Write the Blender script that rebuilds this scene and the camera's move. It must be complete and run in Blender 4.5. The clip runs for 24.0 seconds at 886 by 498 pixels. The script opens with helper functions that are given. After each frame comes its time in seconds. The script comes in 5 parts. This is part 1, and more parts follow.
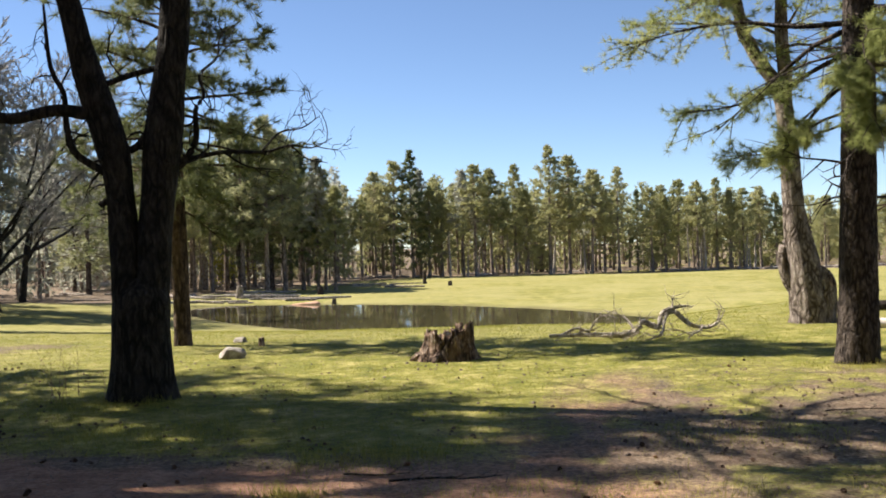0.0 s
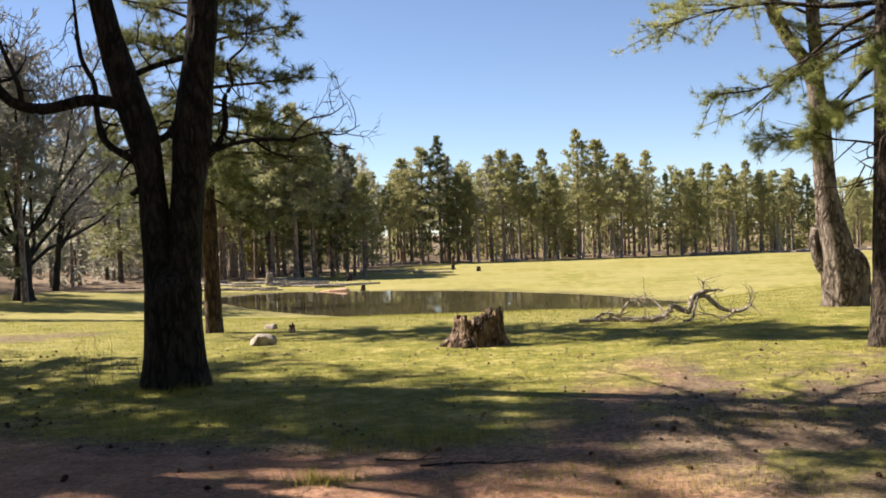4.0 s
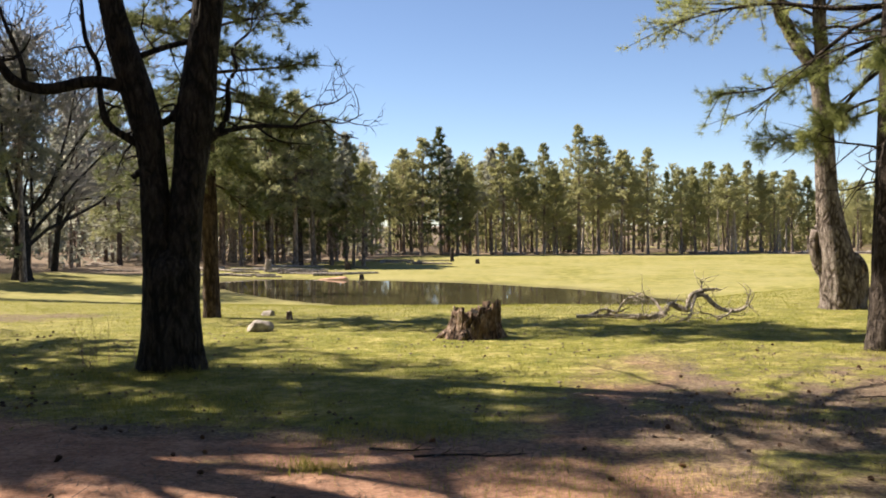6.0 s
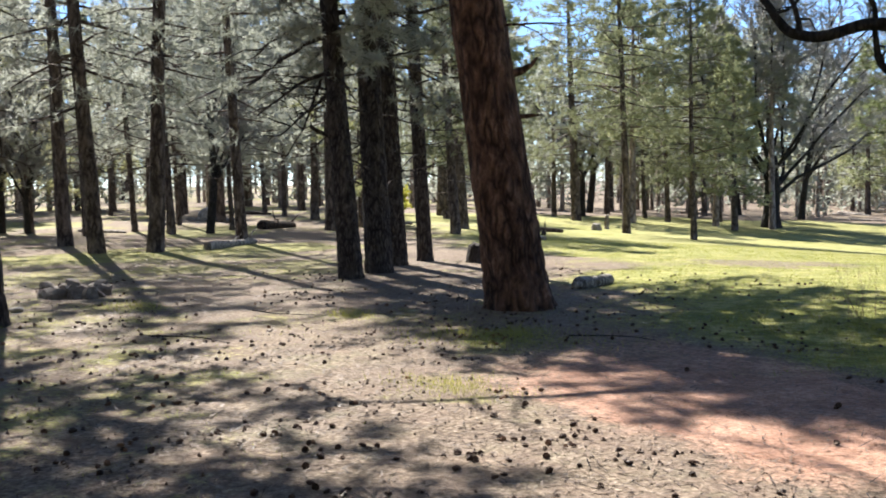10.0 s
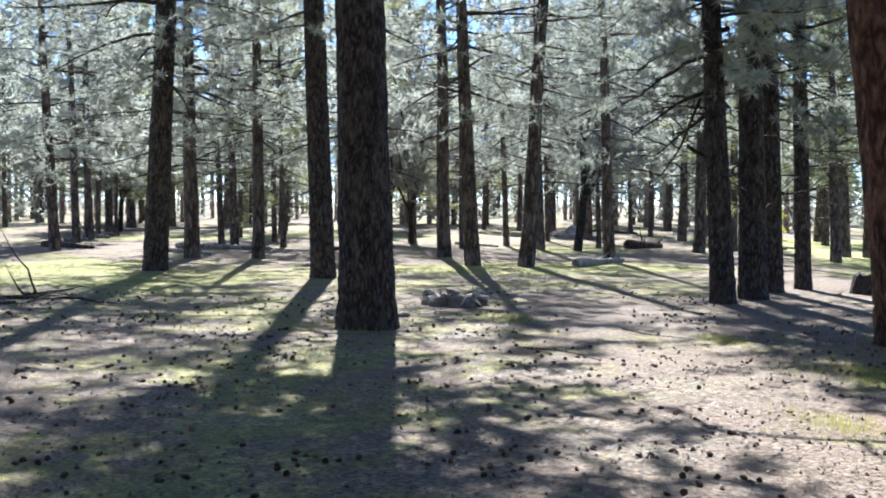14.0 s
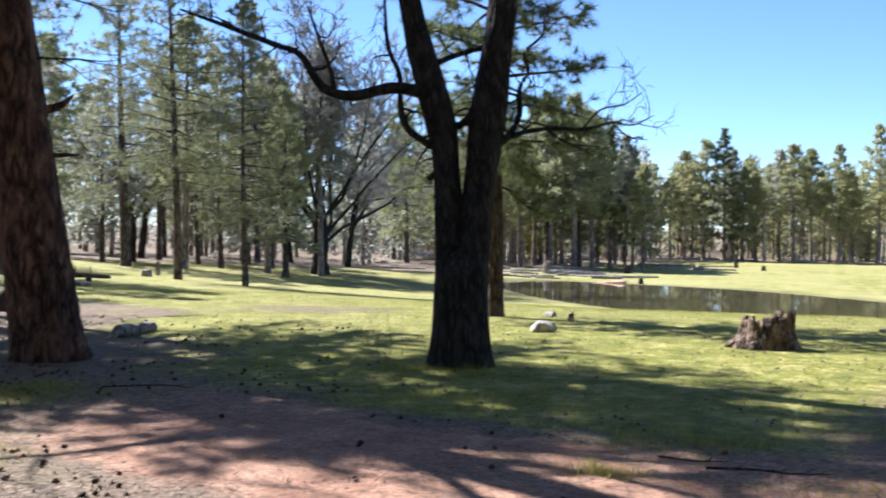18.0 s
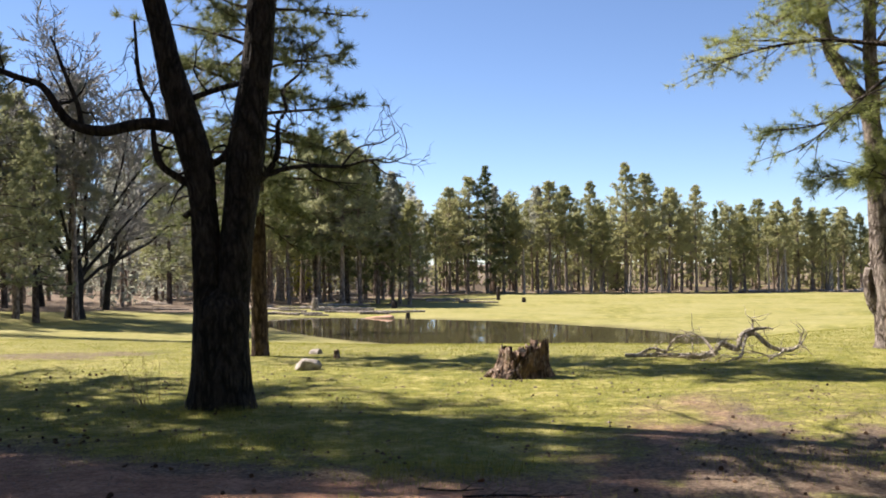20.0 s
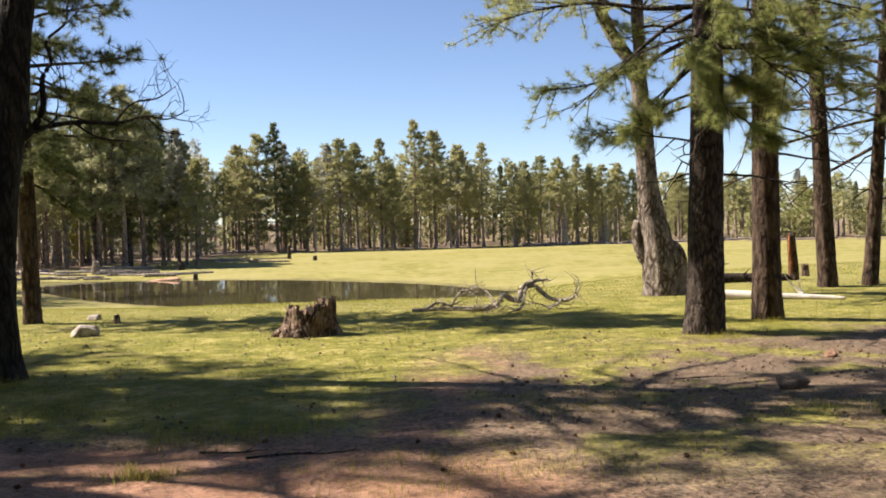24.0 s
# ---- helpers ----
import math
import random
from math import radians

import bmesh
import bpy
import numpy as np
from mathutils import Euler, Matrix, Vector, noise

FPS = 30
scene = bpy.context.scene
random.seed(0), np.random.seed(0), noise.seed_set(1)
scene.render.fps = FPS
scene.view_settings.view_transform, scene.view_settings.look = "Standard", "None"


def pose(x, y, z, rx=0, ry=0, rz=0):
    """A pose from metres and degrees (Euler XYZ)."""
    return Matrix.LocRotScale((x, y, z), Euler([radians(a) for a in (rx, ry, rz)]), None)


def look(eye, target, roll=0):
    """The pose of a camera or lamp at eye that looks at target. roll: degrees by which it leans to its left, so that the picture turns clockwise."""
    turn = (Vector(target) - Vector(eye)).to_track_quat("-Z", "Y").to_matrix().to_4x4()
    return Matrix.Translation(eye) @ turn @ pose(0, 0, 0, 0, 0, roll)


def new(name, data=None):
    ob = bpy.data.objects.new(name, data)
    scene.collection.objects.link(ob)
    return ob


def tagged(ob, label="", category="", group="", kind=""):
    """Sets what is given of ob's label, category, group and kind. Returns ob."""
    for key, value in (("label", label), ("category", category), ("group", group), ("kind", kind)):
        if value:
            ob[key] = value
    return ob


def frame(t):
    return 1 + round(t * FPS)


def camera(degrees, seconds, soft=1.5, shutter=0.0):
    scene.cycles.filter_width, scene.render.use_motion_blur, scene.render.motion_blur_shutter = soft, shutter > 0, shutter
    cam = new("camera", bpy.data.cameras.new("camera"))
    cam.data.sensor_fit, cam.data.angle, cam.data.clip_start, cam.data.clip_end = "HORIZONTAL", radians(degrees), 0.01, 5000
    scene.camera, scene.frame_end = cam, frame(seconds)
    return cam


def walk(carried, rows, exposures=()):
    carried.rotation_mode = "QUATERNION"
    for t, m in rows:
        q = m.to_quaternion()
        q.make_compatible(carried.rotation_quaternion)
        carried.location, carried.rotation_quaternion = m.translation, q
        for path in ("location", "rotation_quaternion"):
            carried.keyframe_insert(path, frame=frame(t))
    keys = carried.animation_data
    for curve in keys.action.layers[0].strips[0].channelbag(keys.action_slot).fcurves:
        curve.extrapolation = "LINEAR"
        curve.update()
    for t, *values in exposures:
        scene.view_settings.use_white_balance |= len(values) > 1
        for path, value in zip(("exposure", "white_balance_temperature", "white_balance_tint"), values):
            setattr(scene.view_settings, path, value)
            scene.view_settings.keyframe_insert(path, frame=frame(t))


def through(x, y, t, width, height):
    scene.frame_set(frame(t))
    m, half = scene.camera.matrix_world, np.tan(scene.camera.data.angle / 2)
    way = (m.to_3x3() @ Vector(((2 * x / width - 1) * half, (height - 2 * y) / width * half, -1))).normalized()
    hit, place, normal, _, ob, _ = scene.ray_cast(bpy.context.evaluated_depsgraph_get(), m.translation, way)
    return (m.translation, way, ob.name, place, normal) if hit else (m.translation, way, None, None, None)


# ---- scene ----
# The camera turns on the spot, held about 0.4 m in front of the turning body.
cam = camera(46.87, 24.0, soft=1.8, shutter=0.25)
EYE, ARM = 1.6, 0.4
# seconds, yaw, pitch, roll
ROWS = [
    (0.0, 0.032, -0.256, 1.614),
    (0.5, -0.822, -0.547, 0.351),
    (1.0, -1.221, -1.055, 0.786),
    (1.5, -0.927, -1.324, 1.149),
    (2.0, -0.651, -1.217, 1.161),
    (2.5, 0.268, -1.248, 1.612),
    (3.0, 0.831, -0.685, 1.935),
    (3.5, 1.614, -0.972, 2.523),
    (5.5, 1.078, -1.067, 0.385),
    (6.0, 1.605, -1.477, 0.469),
    (6.5, 6.513, -2.038, 0.701),
    (7.0, 12.473, -2.045, 1.072),
    (7.5, 19.993, -2.840, 0.268),
    (8.0, 25.622, -2.451, 1.573),
    (8.5, 29.867, -2.830, 0.797),
    (9.0, 32.946, -3.272, 0.639),
    (9.5, 38.108, -3.578, 1.150),
    (10.0, 41.512, -3.835, 0.971),
    (10.5, 45.501, -3.348, 0.424),
    (11.0, 50.540, -2.620, -0.030),
    (11.5, 55.354, -2.215, 0.346),
    (13.5, 63.275, -2.713, -0.584),
    (14.0, 61.705, -2.661, -0.473),
    (14.5, 58.754, -2.789, -0.425),
    (15.0, 56.197, -2.759, -0.553),
    (15.5, 54.053, -2.651, -0.038),
    (16.0, 48.876, -2.864, 0.177),
    (16.5, 40.666, -2.986, 0.673),
    (17.0, 32.480, -3.114, 0.335),
    (17.5, 25.071, -2.550, -0.581),
    (18.0, 17.068, -1.348, -0.462),
    (18.5, 11.443, -0.656, -0.563),
    (19.0, 8.208, -0.491, -0.905),
    (19.5, 6.110, 0.215, -0.111),
    (21.5, -2.158, 0.984, 1.862),
    (22.0, -4.126, -0.460, 2.045),
    (22.5, -5.311, -0.501, 0.840),
    (23.0, -6.699, -0.373, 0.765),
    (23.5, -7.979, -1.429, 1.276),
    (24.0, -7.460, -1.875, 1.474),
]
walk(cam, [(t, pose(-ARM * math.sin(radians(yaw)), ARM * math.cos(radians(yaw)), EYE, 90 + pitch, roll, yaw)) for t, yaw, pitch, roll in ROWS],
     exposures=[(0.0, 1.26, 6850, 12), (1.0, 1.2, 7050, 16), (3.0, 1.28, 7350, 16), (6.0, 1.25, 7250, 15), (7.0, 1.22, 6900, 13), (8.0, 1.38, 7150, 12), (9.0, 1.44, 6600, 10), (10.0, 1.88, 6050, 10), (11.0, 1.83, 5750, 10), (12.0, 2.1, 5550, 10), (14.0, 2.25, 5350, 9), (15.0, 2.13, 5450, 9), (16.0, 2.16, 5450, 9), (17.0, 1.92, 5650, 12), (18.0, 1.68, 5700, 13), (19.0, 1.4, 5850, 16), (19.5, 1.33, 6250, 16), (21.5, 1.34, 7400, 16), (24.0, 1.28, 7200, 17)])

# ---- world and sun ----
SUN_YAW, SUN_UP = 67.0, 48.0
world = bpy.data.worlds.new("sky")
scene.world = world
world.use_nodes = True
wn = world.node_tree
sky = wn.nodes.new("ShaderNodeTexSky")
sky.sky_type = "NISHITA"
sky.sun_disc = False
sky.sun_elevation, sky.sun_rotation = radians(SUN_UP), radians(-SUN_YAW)
sky.altitude, sky.air_density, sky.dust_density, sky.ozone_density = 2200.0, 0.85, 0.0, 4.5
wn.nodes["Background"].inputs["Strength"].default_value = 0.071
wn.links.new(sky.outputs[0], wn.nodes["Background"].inputs["Color"])
sun_data = bpy.data.lights.new("sun", "SUN")
sun_data.energy, sun_data.angle, sun_data.color = 5.0, radians(0.53), (1.0, 0.94, 0.84)
sun = new("sun", sun_data)
sun_way = Vector((-math.sin(radians(SUN_YAW)) * math.cos(radians(SUN_UP)), math.cos(radians(SUN_YAW)) * math.cos(radians(SUN_UP)), math.sin(radians(SUN_UP))))
sun.matrix_world = look(sun_way * 60, (0, 0, 0))


# ---- materials ----
def material(name, rough=0.8):
    mat = bpy.data.materials.new(name)
    mat.use_nodes = True
    nt = mat.node_tree
    bsdf = nt.nodes["Principled BSDF"]
    bsdf.inputs["Roughness"].default_value = rough
    bsdf.inputs["Specular IOR Level"].default_value = 0.25
    return mat, nt, bsdf


def node(nt, kind, **inputs):
    n = nt.nodes.new(kind)
    for key, value in inputs.items():
        n.inputs[key.replace("_", " ")].default_value = value
    return n


def noise_tex(nt, scale, detail=4.0, rough=0.6, vector=None, stretch=None):
    n = node(nt, "ShaderNodeTexNoise", Scale=scale, Detail=detail, Roughness=rough)
    if vector is None:
        vector = node(nt, "ShaderNodeTexCoord").outputs["Object"]
    if stretch:
        m = node(nt, "ShaderNodeMapping")
        m.inputs["Scale"].default_value = stretch
        nt.links.new(vector, m.inputs["Vector"])
        vector = m.outputs["Vector"]
    nt.links.new(vector, n.inputs["Vector"])
    return n.outputs["Fac"]


def ramp(nt, fac, stops):
    r = nt.nodes.new("ShaderNodeValToRGB")
    while len(r.color_ramp.elements) < len(stops):
        r.color_ramp.elements.new(0.5)
    for e, (p, c) in zip(r.color_ramp.elements, stops):
        e.position, e.color = p, (*c, 1)
    nt.links.new(fac, r.inputs["Fac"])
    return r.outputs["Color"]


def mix(nt, fac, a, b, blend="MIX"):
    m = nt.nodes.new("ShaderNodeMix")
    m.data_type, m.blend_type = "RGBA", blend
    for value, slot in ((fac, 0), (a, 6), (b, 7)):
        if hasattr(value, "is_linked"):
            nt.links.new(value, m.inputs[slot])
        elif slot == 0:
            m.inputs[0].default_value = value
        else:
            m.inputs[slot].default_value = (*value, 1)
    return m.outputs[2]


def calc(nt, op, a, b=0.0, c=0.0):
    m = nt.nodes.new("ShaderNodeMath")
    m.operation = op
    for k, value in enumerate((a, b, c)):
        if hasattr(value, "is_linked"):
            nt.links.new(value, m.inputs[k])
        else:
            m.inputs[k].default_value = value
    return m.outputs[0]


def bump(nt, bsdf, height, strength=0.5, distance=0.02):
    b = node(nt, "ShaderNodeBump", Strength=strength, Distance=distance)
    nt.links.new(height, b.inputs["Height"])
    nt.links.new(b.outputs[0], bsdf.inputs["Normal"])


def random_of(nt):
    return nt.nodes.new("ShaderNodeObjectInfo").outputs["Random"]


def island(nt):
    return nt.nodes.new("ShaderNodeNewGeometry").outputs["Random Per Island"]


def bark_material(name, dark, mid, light, plate=9.0, relief=1.0, long=0.24):
    mat, nt, bsdf = material(name, 0.92)
    coord = nt.nodes.new("ShaderNodeTexCoord").outputs["Object"]
    warp = node(nt, "ShaderNodeTexNoise", Scale=plate * 0.35, Detail=3.0)
    nt.links.new(coord, warp.inputs["Vector"])
    bent = mix(nt, 0.35 / plate * 4, coord, warp.outputs["Color"], "ADD")
    m = node(nt, "ShaderNodeMapping")
    m.inputs["Scale"].default_value = (plate, plate, plate * long)
    nt.links.new(bent, m.inputs["Vector"])
    v = node(nt, "ShaderNodeTexVoronoi", Scale=1.0)
    v.feature = "DISTANCE_TO_EDGE"
    nt.links.new(m.outputs[0], v.inputs["Vector"])
    crack = ramp(nt, v.outputs["Distance"], [(0.02, (0, 0, 0)), (0.30, (1, 1, 1))])
    furrow = noise_tex(nt, plate * 1.4, 5.0, 0.7, bent, (1, 1, 0.22))
    fine = noise_tex(nt, 38.0, 6.0, 0.75, coord, (1, 1, 0.4))
    patch = noise_tex(nt, 1.3, 4.0, 0.6, coord)
    tone = ramp(nt, calc(nt, "ADD", calc(nt, "MULTIPLY", furrow, 0.6), calc(nt, "MULTIPLY", fine, 0.4)), [(0.36, dark), (0.5, mid), (0.66, light)])
    tone = mix(nt, ramp(nt, patch, [(0.42, (0, 0, 0)), (0.68, (0.75, 0.75, 0.75))]), tone, mid)
    whole = ramp(nt, noise_tex(nt, plate * 0.5, 3.0, 0.6, coord, (1, 1, 0.5)), [(0.44, (0, 0, 0)), (0.62, (0.9, 0.9, 0.9))])
    crack = calc(nt, "MAXIMUM", crack, whole)
    tone = mix(nt, crack, dark, tone)
    nt.links.new(tone, bsdf.inputs["Base Color"])
    h = calc(nt, "ADD", calc(nt, "MULTIPLY", crack, 0.6), calc(nt, "ADD", furrow, calc(nt, "MULTIPLY", fine, 0.35)))
    bump(nt, bsdf, h, 0.9, 0.04 * relief)
    return mat


def needle_material(name, a, b, c, through=0.35):
    mat, nt, bsdf = material(name, 0.55)
    tint = ramp(nt, calc(nt, "FRACT", calc(nt, "ADD", calc(nt, "MULTIPLY", random_of(nt), 0.55), calc(nt, "MULTIPLY", island(nt), 0.45))), [(0.0, a), (0.5, b), (1.0, c)])
    nt.links.new(tint, bsdf.inputs["Base Color"])
    tr = nt.nodes.new("ShaderNodeBsdfTranslucent")
    nt.links.new(tint, tr.inputs["Color"])
    add = node(nt, "ShaderNodeMixShader", Fac=through)
    nt.links.new(bsdf.outputs[0], add.inputs[1])
    nt.links.new(tr.outputs[0], add.inputs[2])
    nt.links.new(add.outputs[0], nt.nodes["Material Output"].inputs["Surface"])
    return mat


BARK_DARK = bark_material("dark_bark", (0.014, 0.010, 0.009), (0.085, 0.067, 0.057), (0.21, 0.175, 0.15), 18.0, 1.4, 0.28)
# pale tone puts the sun on the far trunks into the bark colour
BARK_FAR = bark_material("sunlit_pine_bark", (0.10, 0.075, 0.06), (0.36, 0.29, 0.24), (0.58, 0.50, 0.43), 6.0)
# dark bark lifted to brown-grey, with the haze of distance in its colour
BARK_GROVE = bark_material("hazed_grove_bark", (0.028, 0.020, 0.017), (0.145, 0.112, 0.094), (0.29, 0.245, 0.21), 9.0, 1.2)
BARK_RED = bark_material("red_bark", (0.028, 0.014, 0.009), (0.16, 0.084, 0.055), (0.36, 0.215, 0.145), 9.5, 1.4)
BARK_BROWN = bark_material("brown_bark", (0.02, 0.013, 0.01), (0.10, 0.068, 0.05), (0.21, 0.155, 0.12), 11.0)
BARK_PALE = bark_material("pale_bark", (0.055, 0.04, 0.033), (0.27, 0.225, 0.195), (0.60, 0.55, 0.50), 11.0, 1.6, 0.45)
BARK_OAK = bark_material("oak_bark", (0.009, 0.008, 0.007), (0.042, 0.036, 0.031), (0.10, 0.088, 0.078), 15.0, 1.3)
WOOD_GREY = bark_material("weathered_wood", (0.10, 0.08, 0.068), (0.38, 0.335, 0.29), (0.66, 0.60, 0.54), 14.0)
WOOD_PALE = bark_material("pale_dead_wood", (0.20, 0.165, 0.14), (0.56, 0.50, 0.44), (0.80, 0.75, 0.69), 18.0)
WOOD_WHITE = bark_material("bleached_wood", (0.50, 0.46, 0.42), (0.66, 0.62, 0.57), (0.82, 0.79, 0.74), 5.0, 0.4)
WOOD_STUMP = bark_material("rotten_stump_wood", (0.018, 0.010, 0.008), (0.27, 0.175, 0.125), (0.92, 0.82, 0.70), 12.0, 1.8, 0.16)
WOOD_ORANGE = bark_material("orange_wood", (0.1, 0.03, 0.012), (0.42, 0.15, 0.05), (0.60, 0.27, 0.10), 8.0)
NEEDLE = needle_material("pine_needles", (0.23, 0.245, 0.11), (0.36, 0.36, 0.17), (0.50, 0.48, 0.265), 0.45)
NEEDLE_NEAR = needle_material("long_green_needles", (0.20, 0.245, 0.085), (0.32, 0.35, 0.135), (0.46, 0.465, 0.21), 0.55)
NEEDLE_DARK = needle_material("dark_pine_needles", (0.115, 0.145, 0.065), (0.175, 0.20, 0.09), (0.25, 0.265, 0.125), 0.4)
NEEDLE_MID = needle_material("green_pine_needles", (0.23, 0.25, 0.13), (0.34, 0.35, 0.19), (0.46, 0.455, 0.28), 0.48)
NEEDLE_GREEN = needle_material("dusky_green_needles", (0.15, 0.165, 0.085), (0.22, 0.23, 0.125), (0.31, 0.315, 0.19), 0.42)
# needles greyed so that their colour carries the bright haze of the grove
NEEDLE_GREY = needle_material("hazed_grey_needles", (0.27, 0.28, 0.22), (0.375, 0.385, 0.315), (0.49, 0.495, 0.425), 0.5)
LEAF_YELLOW = needle_material("young_yellow_leaves", (0.36, 0.36, 0.04), (0.46, 0.44, 0.06), (0.52, 0.50, 0.09), 0.5)
GRASS = needle_material("grass_blades", (0.13, 0.165, 0.02), (0.275, 0.275, 0.05), (0.52, 0.45, 0.16), 0.45)
CHIP = needle_material("cone_scraps", (0.03, 0.018, 0.012), (0.06, 0.036, 0.024), (0.12, 0.075, 0.05), 0.02)
STRAW = needle_material("dry_needles_and_straw", (0.06, 0.038, 0.025), (0.24, 0.165, 0.11), (0.52, 0.43, 0.34), 0.1)
TWIG_GREY = bark_material("bare_twigs", (0.20, 0.19, 0.18), (0.37, 0.36, 0.345), (0.53, 0.52, 0.50), 20.0)


# ---- numbers of the ground ----
def fbm(x, y, scale, seed=0, octaves=4):
    """Smooth value noise over the plan, 0 to 1."""
    total, amp, norm = 0.0, 1.0, 0.0
    x, y = np.asarray(x, float) / scale, np.asarray(y, float) / scale
    for k in range(octaves):
        ix, iy = np.floor(x), np.floor(y)
        fx, fy = x - ix, y - iy
        fx, fy = fx * fx * (3 - 2 * fx), fy * fy * (3 - 2 * fy)

        def grain(i, j):
            h = np.sin(i * 127.1 + j * 311.7 + (seed + k) * 74.7) * 43758.5453
            return h - np.floor(h)
        total = total + amp * ((grain(ix, iy) * (1 - fx) + grain(ix + 1, iy) * fx) * (1 - fy) + (grain(ix, iy + 1) * (1 - fx) + grain(ix + 1, iy + 1) * fx) * fy)
        norm, amp, x, y = norm + amp, amp * 0.5, x * 2.03, y * 2.03
    return total / norm


def step(a, b, x):
    u = np.clip((np.asarray(x, float) - a) / (b - a), 0, 1)
    return u * u * (3 - 2 * u)


YAWS = [-180, -60, -30, -20, -10, 8, 20, 30, 40, 55, 80, 180]
DROP = [0, -1.0, -1.5, -1.55, -1.6, -1.6, -1.3, -0.8, -0.3, 0, 0, 0]
NEAR = [40, 30, 24, 18, 14, 14, 14, 14, 14, 14, 14, 14]
FAR = [120, 100, 80, 65, 46, 46, 48, 48, 48, 48, 48, 48]
WATER = -1.65
# the pond's shore, going round
SHORE = np.array([(-14.1, 55.4), (-12.9, 58.9), (-10.9, 59.6), (-6.8, 58.2), (-1.5, 55.6), (2.6, 51.8), (5.6, 48.0), (7.6, 43.6), (9.2, 41.0),
                  (7.2, 39.4), (4.5, 38.5), (1.1, 38.5), (-2.1, 39.5), (-5.5, 41.5), (-8.8, 45.2), (-11.8, 50.3)])


def smooth_ring(pts, n=8):
    out = []
    for k in range(len(pts)):
        a, b, c, d = (pts[(k + j) % len(pts)] for j in (-1, 0, 1, 2))
        for u in np.arange(n) / n:
            out.append(0.5 * (2 * b + (c - a) * u + (2 * a - 5 * b + 4 * c - d) * u * u + (3 * b - a - 3 * c + d) * u ** 3))
    return np.array(out)


RING = smooth_ring(SHORE)


def shore_distance(x, y):
    """Metres to the shore, negative over the water; 20 m or more reads as 20."""
    x, y = np.atleast_1d(np.asarray(x, float)), np.atleast_1d(np.asarray(y, float))
    out = np.full(x.shape, 20.0)
    near = (x > -30) & (x < 25) & (y > 22) & (y < 76)
    if not near.any():
        return out
    x, y = x[near], y[near]
    best, inside = np.full(x.shape, 1e9), np.zeros(x.shape, bool)
    for (ax, ay), (bx, by) in zip(RING, np.roll(RING, -1, 0)):
        dx, dy = bx - ax, by - ay
        u = np.clip(((x - ax) * dx + (y - ay) * dy) / (dx * dx + dy * dy), 0, 1)
        best = np.minimum(best, np.hypot(x - ax - u * dx, y - ay - u * dy))
        inside ^= ((ay > y) != (by > y)) & (x < dx * (y - ay) / (by - ay + 1e-12) + ax)
    out[near] = np.minimum(np.where(inside, -best, best), 20.0)
    return out


def height(x, y):
    x, y = np.atleast_1d(np.asarray(x, float)), np.atleast_1d(np.asarray(y, float))
    r, yaw = np.hypot(x, y), np.degrees(np.arctan2(-x, y))
    hill = np.interp(yaw, YAWS, DROP) * step(np.interp(yaw, YAWS, NEAR), np.interp(yaw, YAWS, FAR), r)
    s = shore_distance(x, y)
    bank = np.where(s < 0, WATER - 0.02 + 0.10 * np.maximum(s, -4), WATER + 0.012 * s)
    w = step(0, 8, s)
    bumps = (0.05 * (fbm(x, y, 2.3, 5) - 0.5) + 0.02 * (fbm(x, y, 0.38, 15, 3) - 0.5) * (1 - step(25, 45, r))) * step(2, 8, s)
    return bank * (1 - w) + hill * w + bumps


def on_ground(x, y):
    return float(height(x, y)[0])


